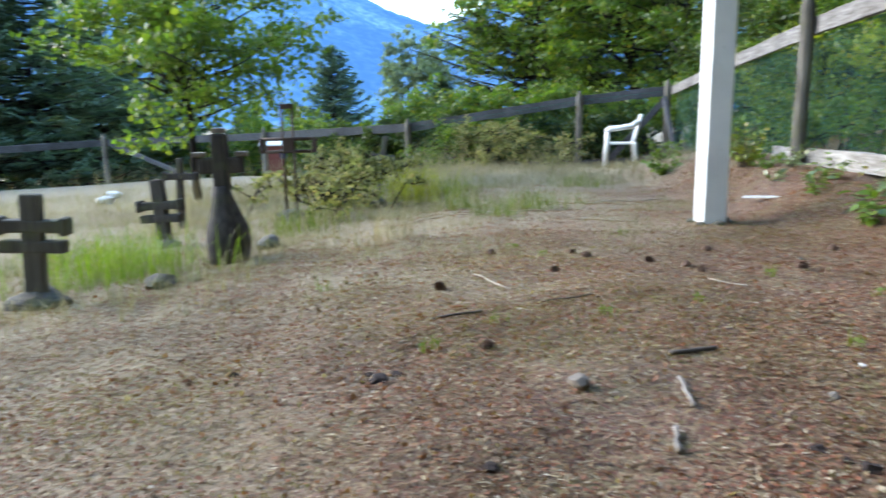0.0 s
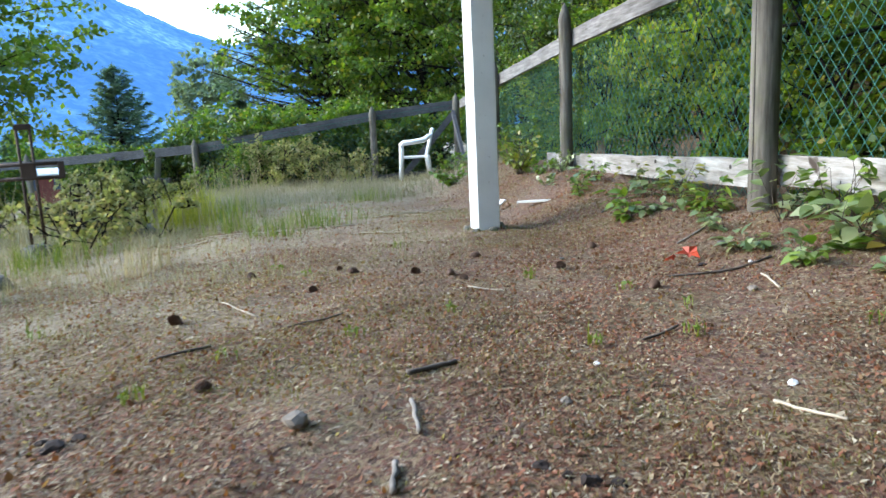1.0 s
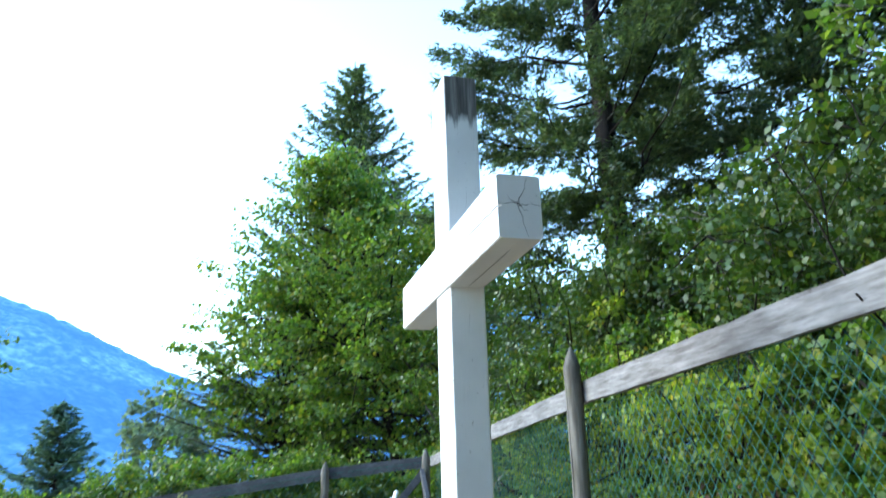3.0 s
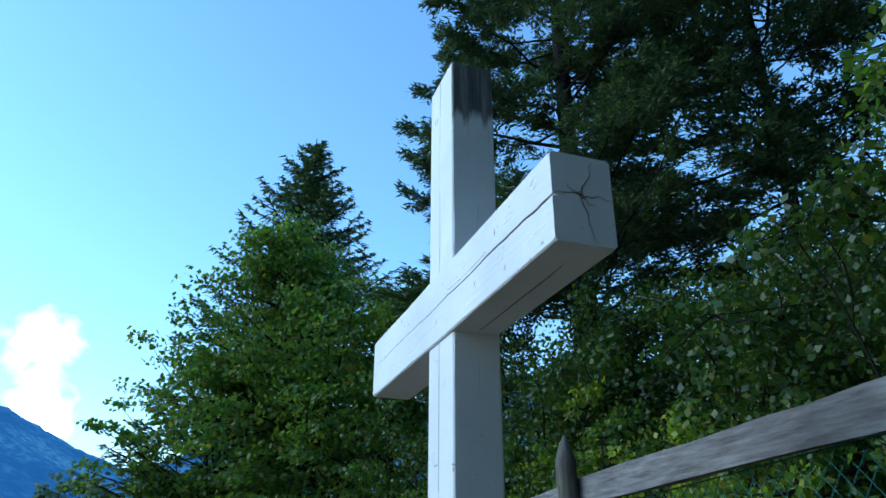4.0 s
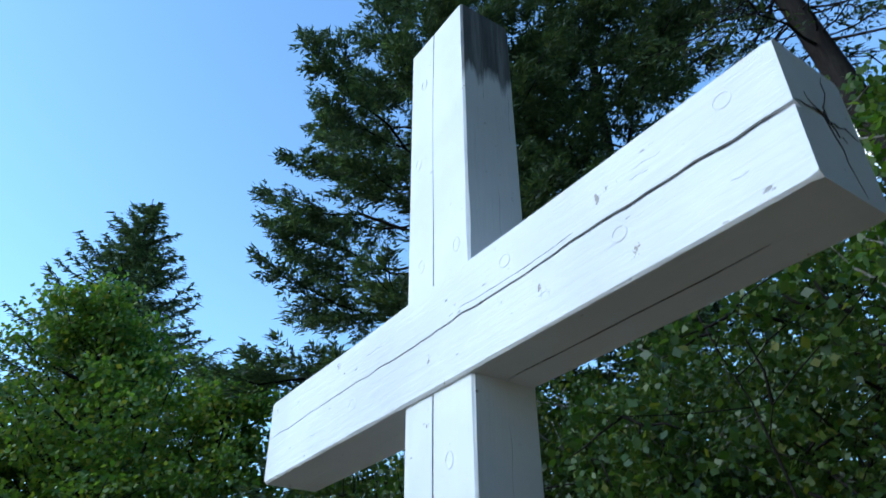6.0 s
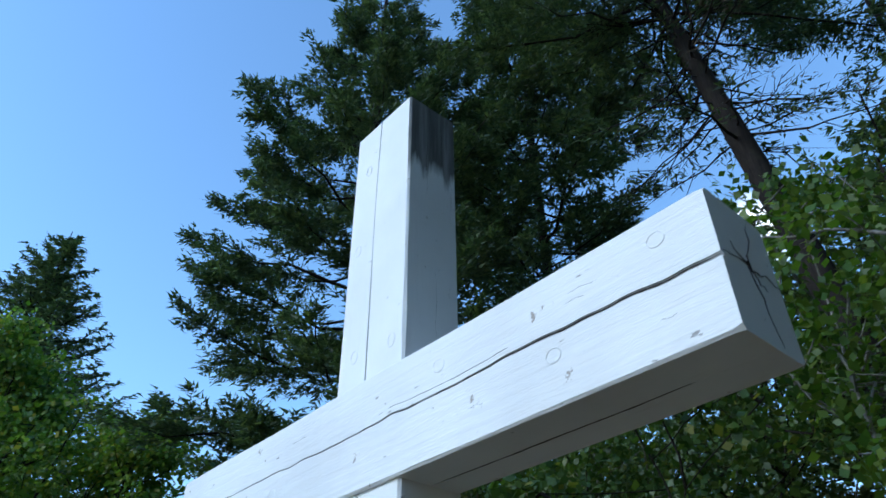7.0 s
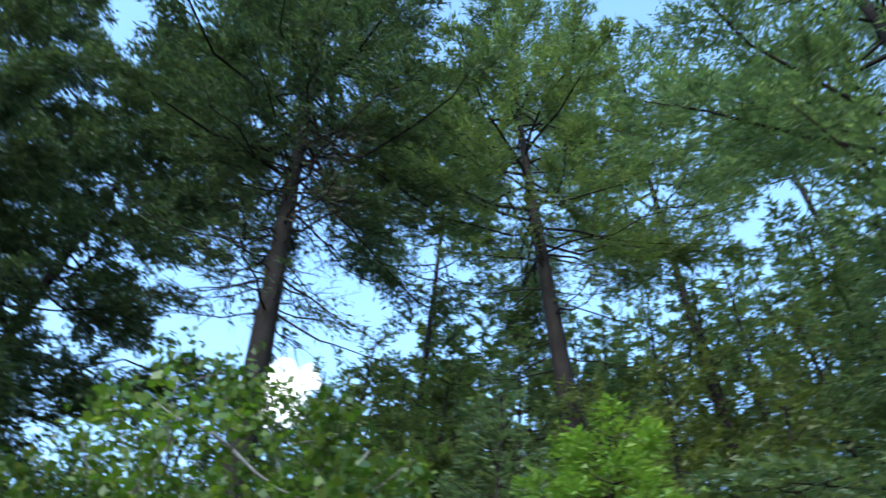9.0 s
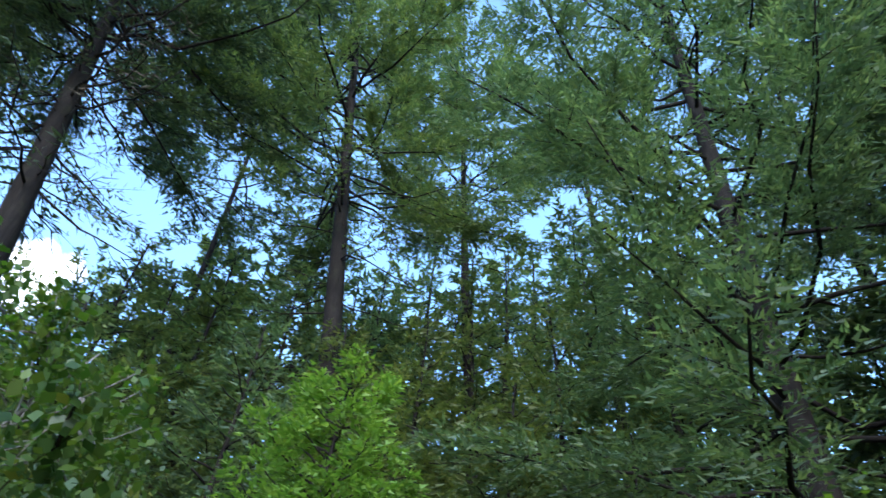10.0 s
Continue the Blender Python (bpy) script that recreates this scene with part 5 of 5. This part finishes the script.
    sprouts = [(1.03, 3.40), (1.74, 3.25), (1.10, 5.01), (0.21, 2.99), (0.39, 3.18), (0.63, 4.36), (1.66, 3.50), (1.33, 3.01), (1.45, 3.87), (0.73, 3.27), (2.05, 2.87), (0.50, 4.7), (1.62, 3.0), (1.9, 2.5), (-0.3, 3.9)]
    for x, y in sprouts:
        n = int(rs.randint(6, 12))
        pts = on_ground([(x + rs.normal() * 0.018, y + rs.normal() * 0.018) for _ in range(n)])
        q = np.concatenate([blades(rs, pts, np.full(n, rs.uniform(0.035, 0.07)), 0.0026, 0.8), leaves(pts + np.array([0, 0, 0.022]), np.full(n, 0.022), rs, 0.9, 0.45)])
        tagged(put("sprout", quads("sprout", q, M["grass_green"])), "small bright green sprout", "weed", "sprouts on the bare ground", "stuff")
    stems = [(0.95, 4.6), (1.35, 5.2), (0.3, 5.6), (-0.1, 4.9), (0.55, 5.7), (1.08, 4.55), (-0.35, 4.2), (1.45, 4.9), (0.75, 7.2), (0.1, 6.5)]
    for x, y in stems:
        pts = on_ground([(x + rs.normal() * 0.01, y + rs.normal() * 0.01) for _ in range(3)])
        tagged(put("weed", quads("weed", blades(rs, pts, np.full(3, 0.30), 0.0016, 0.4), M["grass_dry"])), "thin dry grass stem", "grass", "lone grass stems")


def leaf_mesh(mat):
    """One pointed oval leaf, a unit long, folded along its midrib and curling at the tip."""
    v, f = [], []
    for k, (u, wd) in enumerate(((0.0, 0.02), (0.18, 0.20), (0.42, 0.31), (0.68, 0.24), (0.88, 0.10), (1.0, 0.01))):
        sag = -0.22 * u * u
        v += [(u, -wd, 0.07 * wd / 0.31 + sag), (u, 0, sag), (u, wd, 0.07 * wd / 0.31 + sag)]
    for k in range(5):
        for c in (0, 1):
            f.append((k * 3 + c, k * 3 + 3 + c, k * 3 + 4 + c, k * 3 + 1 + c))
    return mesh_of("leaf", v, f, M[mat], True)


LEAF = {}


def leafy_plant(x, y, height, spread_, n, leaf, mat, seed, label, single=False):
    rs = np.random.RandomState(seed)
    t = thing("ground_plant", (x, y, ground_z(x, y) - 0.01), label, "plant", "broad-leaved plants along the fence")
    w, cs, al = Wood(), [], []
    for s in range(max(4, n // 9)):
        az = rs.uniform(0, 6.28)
        pts = limb_points(rs, (rs.normal() * 0.02, rs.normal() * 0.02, 0), (math.cos(az) * spread_ / height * 0.8, math.sin(az) * spread_ / height * 0.8, 1), height * rs.uniform(0.7, 1.15), 0.12, 4)
        w.add(tube(pts, [0.003, 0.0026, 0.002, 0.0016, 0.001], 4))
        for _ in range(9):
            i = rs.randint(1, 5)
            d = np.array([math.cos(az), math.sin(az), 0.15]) + rs.normal(size=3) * 0.7
            cs.append(np.array(pts[i]) + d / np.linalg.norm(d) * leaf * 0.5)
            al.append(d)
    tagged(put("stem", w.mesh("stem", M["twig"]), t), kind="stuff")
    if single:
        if mat not in LEAF:
            LEAF[mat] = leaf_mesh(mat + "_leaf")
        for p0, d in zip(cs, al):
            d = Vector(d).normalized()
            ob = put("leaf", LEAF[mat], t)
            s = leaf * 1.15 * rs.uniform(0.6, 1.25)
            turn = Vector((d.x, d.y, 0.35 * d.z)).to_track_quat("X", "Z").to_matrix().to_4x4()
            ob.matrix_local = Matrix.Translation((p0[0], p0[1], max(p0[2], 0.02))) @ turn @ pose(0, 0, 0, rs.uniform(-30, 30), rs.uniform(-15, 20)) @ Matrix.Diagonal((s, s, s, 1))
        return
    c = np.array(cs)
    c[:, 2] = np.maximum(c[:, 2], 0.012)
    put("foliage", quads("foliage", leaves(c, np.full(len(c), leaf), rs, 1.0, 0.62, np.array(al)), M[mat]), t)


def build_plants():
    specs = [(2.33, 4.80, 0.16, 0.16, 60, 0.062, "salal"), (2.47, 4.62, 0.12, 0.10, 30, 0.055, "salal_pale"), (2.56, 4.42, 0.18, 0.10, 34, 0.055, "salal"), (2.52, 5.95, 0.13, 0.10, 24, 0.05, "salal_pale"),
             (2.60, 3.95, 0.26, 0.14, 46, 0.06, "salal_pale"), (2.52, 3.45, 0.20, 0.18, 60, 0.075, "salal_pale"), (2.33, 3.42, 0.08, 0.14, 26, 0.07, "salal"), (2.42, 3.18, 0.24, 0.16, 46, 0.07, "salal_yellow"),
             (2.25, 8.7, 0.22, 0.3, 120, 0.06, "salal"), (2.55, 7.3, 0.34, 0.22, 120, 0.06, "salal_yellow"), (2.62, 7.0, 0.14, 0.12, 40, 0.05, "salal"), (2.66, 3.7, 0.30, 0.16, 60, 0.06, "salal"),
             (2.62, 2.7, 0.30, 0.2, 70, 0.065, "salal"), (2.55, 2.2, 0.3, 0.22, 70, 0.065, "salal_pale"), (2.70, 7.9, 0.42, 0.25, 130, 0.06, "salal"), (2.45, 9.6, 0.3, 0.3, 120, 0.06, "salal"), (2.68, 4.9, 0.22, 0.12, 40, 0.05, "salal_yellow")]
    rs = np.random.RandomState(14)
    more = [(fx(y) - rs.uniform(0.02, 0.4), y, rs.uniform(0.06, 0.2), 0.10, int(rs.randint(14, 40)), rs.uniform(0.035, 0.055), ("salal", "salal_pale", "salal_yellow")[int(rs.randint(3))]) for y in np.arange(2.1, 12.5, 0.33)]
    for k, (x, y, h, s, n, leaf, mat) in enumerate(specs + more):
        n, s, leaf = int(n * 1.8), s * 1.2, leaf * 0.92
        leafy_plant(x, y, h, s, n if k >= 8 else int(n * 0.8), leaf, mat, 400 + k, {"salal": "glossy green broad-leaved plant at the fence foot", "salal_pale": "pale grey-green broad-leaved plant at the fence foot", "salal_yellow": "yellow-tinged broad-leaved plant at the fence foot"}[mat], single=2.8 < y < 6.2)
    broadleaf("bush", (-0.75, 7.75), 0.62, 0.42, 301, "dull green low bush among the graves", leaf=0.04, count=2600, mat="bush", clump=0.75, stems=7, trunk=0.008, limbs=30, low=0.05)
    broadleaf("bush", (-0.92, 7.25), 0.5, 0.36, 302, "dull green low bush among the graves", leaf=0.04, count=2100, mat="bush", clump=0.75, stems=7, trunk=0.008, limbs=30, low=0.05)
    broadleaf("bush", (-1.15, 8.2), 0.55, 0.38, 303, "dull brown-green low bush among the graves", leaf=0.04, count=2000, mat="bush", clump=0.75, stems=7, trunk=0.008, limbs=30, low=0.05)
    broadleaf("bush", (0.6, 13.6), 0.8, 0.6, 304, "tangled dry bush along the far rail", leaf=0.05, count=2600, mat="bush", stems=5, trunk=0.008, limbs=30, low=0.05)
    broadleaf("bush", (1.5, 13.2), 0.6, 0.5, 305, "tangled dry bush along the far rail", leaf=0.05, count=2200, mat="bush", stems=5, trunk=0.008, limbs=30, low=0.05)
    broadleaf("bush", (-0.4, 14.2), 0.8, 0.6, 306, "tangled green bush along the far rail", leaf=0.05, count=2600, mat="maple", stems=5, trunk=0.008, limbs=30, low=0.05)


def cone_mesh():
    """Open fir cone: overlapping scales round a core."""
    v, f = [], []
    for r in range(9):
        z = -0.022 + r * 0.0055
        rad = 0.018 * math.sin(math.pi * (r + 1.2) / 10.5)
        for k in range(8):
            a = 2 * math.pi * (k + 0.5 * (r % 2)) / 8
            c, s = math.cos(a), math.sin(a)
            o = len(v)
            t = 0.42
            v += [(rad * 0.35 * c, rad * 0.35 * s, z - 0.003), (rad * math.cos(a - t), rad * math.sin(a - t), z + 0.003), (rad * 1.18 * c, rad * 1.18 * s, z + 0.0065), (rad * math.cos(a + t), rad * math.sin(a + t), z + 0.003), (rad * 0.4 * c, rad * 0.4 * s, z + 0.005)]
            f += [(o, o + 1, o + 2, o + 3), (o + 1, o + 4, o + 2), (o + 2, o + 4, o + 3)]
    return mesh_of("fir_cone", v, f, M["cone"])


def build_small():
    rng = random.Random(8)
    me = cone_mesh()
    for x, y in ((1.06, 4.18), (1.21, 3.93), (1.18, 4.04), (0.64, 3.98), (1.99, 4.53), (1.39, 4.48), (1.75, 3.47), (0.39, 4.46), (0.77, 4.47), (0.82, 4.36), (0.37, 2.97), (1.62, 4.0), (0.2, 3.7)):
        ob = put("fir_cone", me, at=(x, y, ground_z(x, y) + 0.010))
        ob.rotation_euler = (rng.uniform(1.2, 1.9), rng.uniform(-0.3, 0.3), rng.uniform(0, 6))
        s = rng.uniform(0.7, 1.05)
        ob.scale = (s, s, s)
        tagged(ob, "dark brown open fir cone on the ground", "fir cone", "fallen fir cones")
    sticks = [((0.82, 2.88), (0.95, 2.93), 0.0075, "twig"), ((0.81, 2.75), (0.80, 2.60), 0.006, "twig_grey"), ((0.74, 2.51), (0.72, 2.42), 0.006, "twig_grey"), ((1.50, 2.53), (1.545, 2.385), 0.004, "twig_pale"),
              ((1.17, 3.72), (1.27, 3.62), 0.003, "twig_pale"), ((0.32, 3.92), (0.45, 3.68), 0.003, "twig_pale"), ((1.46, 2.99), (1.61, 3.08), 0.004, "twig"), ((2.11, 3.41), (2.06, 3.25), 0.004, "twig_pale"),
              ((0.1, 6.2), (1.0, 6.35), 0.004, "twig_pale"), ((-0.3, 5.7), (0.35, 6.1), 0.004, "twig_pale"), ((1.9, 3.65), (2.25, 3.55), 0.005, "twig"), ((2.2, 4.1), (2.5, 4.25), 0.005, "twig_grey"),
              ((2.3, 5.1), (2.6, 5.35), 0.006, "twig_grey"), ((0.55, 3.45), (0.72, 3.5), 0.003, "twig"), ((0.2, 3.25), (0.35, 3.3), 0.004, "twig"), ((1.0, 5.9), (1.35, 5.75), 0.003, "twig_pale"), ((1.2, 7.0), (1.9, 7.3), 0.004, "twig_pale")]
    for (xa, ya), (xb, yb), r, mat in sticks:
        pts = []
        for k in range(7):
            x, y = xa + (xb - xa) * k / 6 + rng.uniform(-0.0022, 0.0022), ya + (yb - ya) * k / 6 + rng.uniform(-0.0022, 0.0022)
            pts.append((x, y, ground_z(x, y) + r * 0.8 + 0.003))
        w = Wood()
        w.add(tube(pts, [r * rng.uniform(0.75, 1.1) for _ in pts], 6))
        if math.hypot(xb - xa, yb - ya) > 0.28:
            w.add(tube([pts[3], (pts[3][0] + 0.05, pts[3][1] + 0.03, pts[3][2] + 0.015)], [r * 0.6, r * 0.3], 5))
        tagged(put("twig", w.mesh("twig", M[mat])), "pale dry twig on the ground" if mat == "twig_pale" else "broken dead twig on the ground", "twig", "fallen twigs")
    for k, (x, y, r, mat) in enumerate(((0.57, 2.70, 0.026, "stone_pale"), (1.26, 2.83, 0.008, "white"), (1.12, 2.67, 0.012, "stone_pale"), (2.0, 3.3, 0.016, "stone_pale"), (2.2, 3.6, 0.008, "white"), (1.6, 2.6, 0.01, "white"), (2.28, 3.9, 0.018, "stone"), (0.9, 3.8, 0.01, "stone_pale"), (1.75, 4.3, 0.012, "stone"))):
        tagged(put("pebble", stone_mesh(r, 60 + k, M[mat]), at=(x, y, ground_z(x, y) + r * 0.4)), "pale pebble on the bare ground", "stone", "pebbles")
    # near-black clods stand in for shaded dug hollows with crumbs
    for k, (x, y, r) in enumerate(((0.10, 2.80, 0.026), (0.14, 2.83, 0.018), (0.07, 2.83, 0.014), (1.04, 2.36, 0.022), (0.98, 2.43, 0.02), (1.08, 2.34, 0.016), (1.01, 2.39, 0.014), (0.37, 2.35, 0.02), (-0.3, 2.9, 0.018), (2.1, 3.75, 0.02), (2.45, 4.6, 0.03))):
        tagged(put("soil_clod", stone_mesh(r * 0.9, 90 + k, M["clod"]), at=(x, y, ground_z(x, y) - r * 0.05)), "dark crumbling clod standing in for a shaded dug hollow", "soil", "turned clods")
    # the red maple leaf: five pointed lobes on a slight fold
    v, f = [(0, 0, 0.004)], []
    for k in range(10):
        a = math.pi * 2 * k / 10
        r = (0.052, 0.026, 0.040, 0.024, 0.056, 0.028, 0.030, 0.020, 0.046, 0.030)[k]
        v.append((r * math.cos(a), r * math.sin(a), 0.012 * abs(math.cos(a)) + (0.008 if k % 2 else 0)))
    f = [(0, 1 + k, 1 + (k + 1) % 10) for k in range(10)]
    ob = put("fallen_leaf", mesh_of("fallen_leaf", v, f, M["red_leaf"]), at=(2.09, 3.83, ground_z(2.09, 3.83) + 0.03))
    ob.rotation_euler = (0.5, -0.35, 0.4)
    tagged(ob, "bright red fallen maple leaf", "leaf")
    ob = put("fallen_leaf", ob.data, at=(2.03, 3.85, ground_z(2.03, 3.85) + 0.02))
    ob.rotation_euler, ob.scale = (0.3, 0.5, 2.0), (0.7, 0.6, 0.7)
    tagged(ob, "bright red fallen maple leaf", "leaf")
    # broken white boards and a dropped sheet behind the cross
    for (xa, ya), (xb, yb), wd, tilt in (((2.12, 6.08), (2.34, 5.96), 0.05, 0.01), ((1.98, 6.30), (2.12, 6.42), 0.05, 0.06)):
        bm = box_bm(-0.5, 0.5, -0.5, 0.5, -0.5, 0.5)
        ln = math.hypot(xb - xa, yb - ya)
        bmesh.ops.transform(bm, matrix=Matrix.Translation(((xa + xb) / 2, (ya + yb) / 2, ground_z((xa + xb) / 2, (ya + yb) / 2) + 0.02 + tilt / 2)) @ pose(0, 0, 0, 0, -degrees_of(tilt / ln), degrees_of(math.atan2(yb - ya, xb - xa))) @ Matrix.Diagonal((ln, wd, 0.012, 1)), verts=bm.verts)
        tagged(part("board_scrap", bm, M["white"], None), "broken white-painted board lying on the ground", "board")


def degrees_of(a):
    return a * 180 / math.pi


build_cover()
build_plants()
build_small()
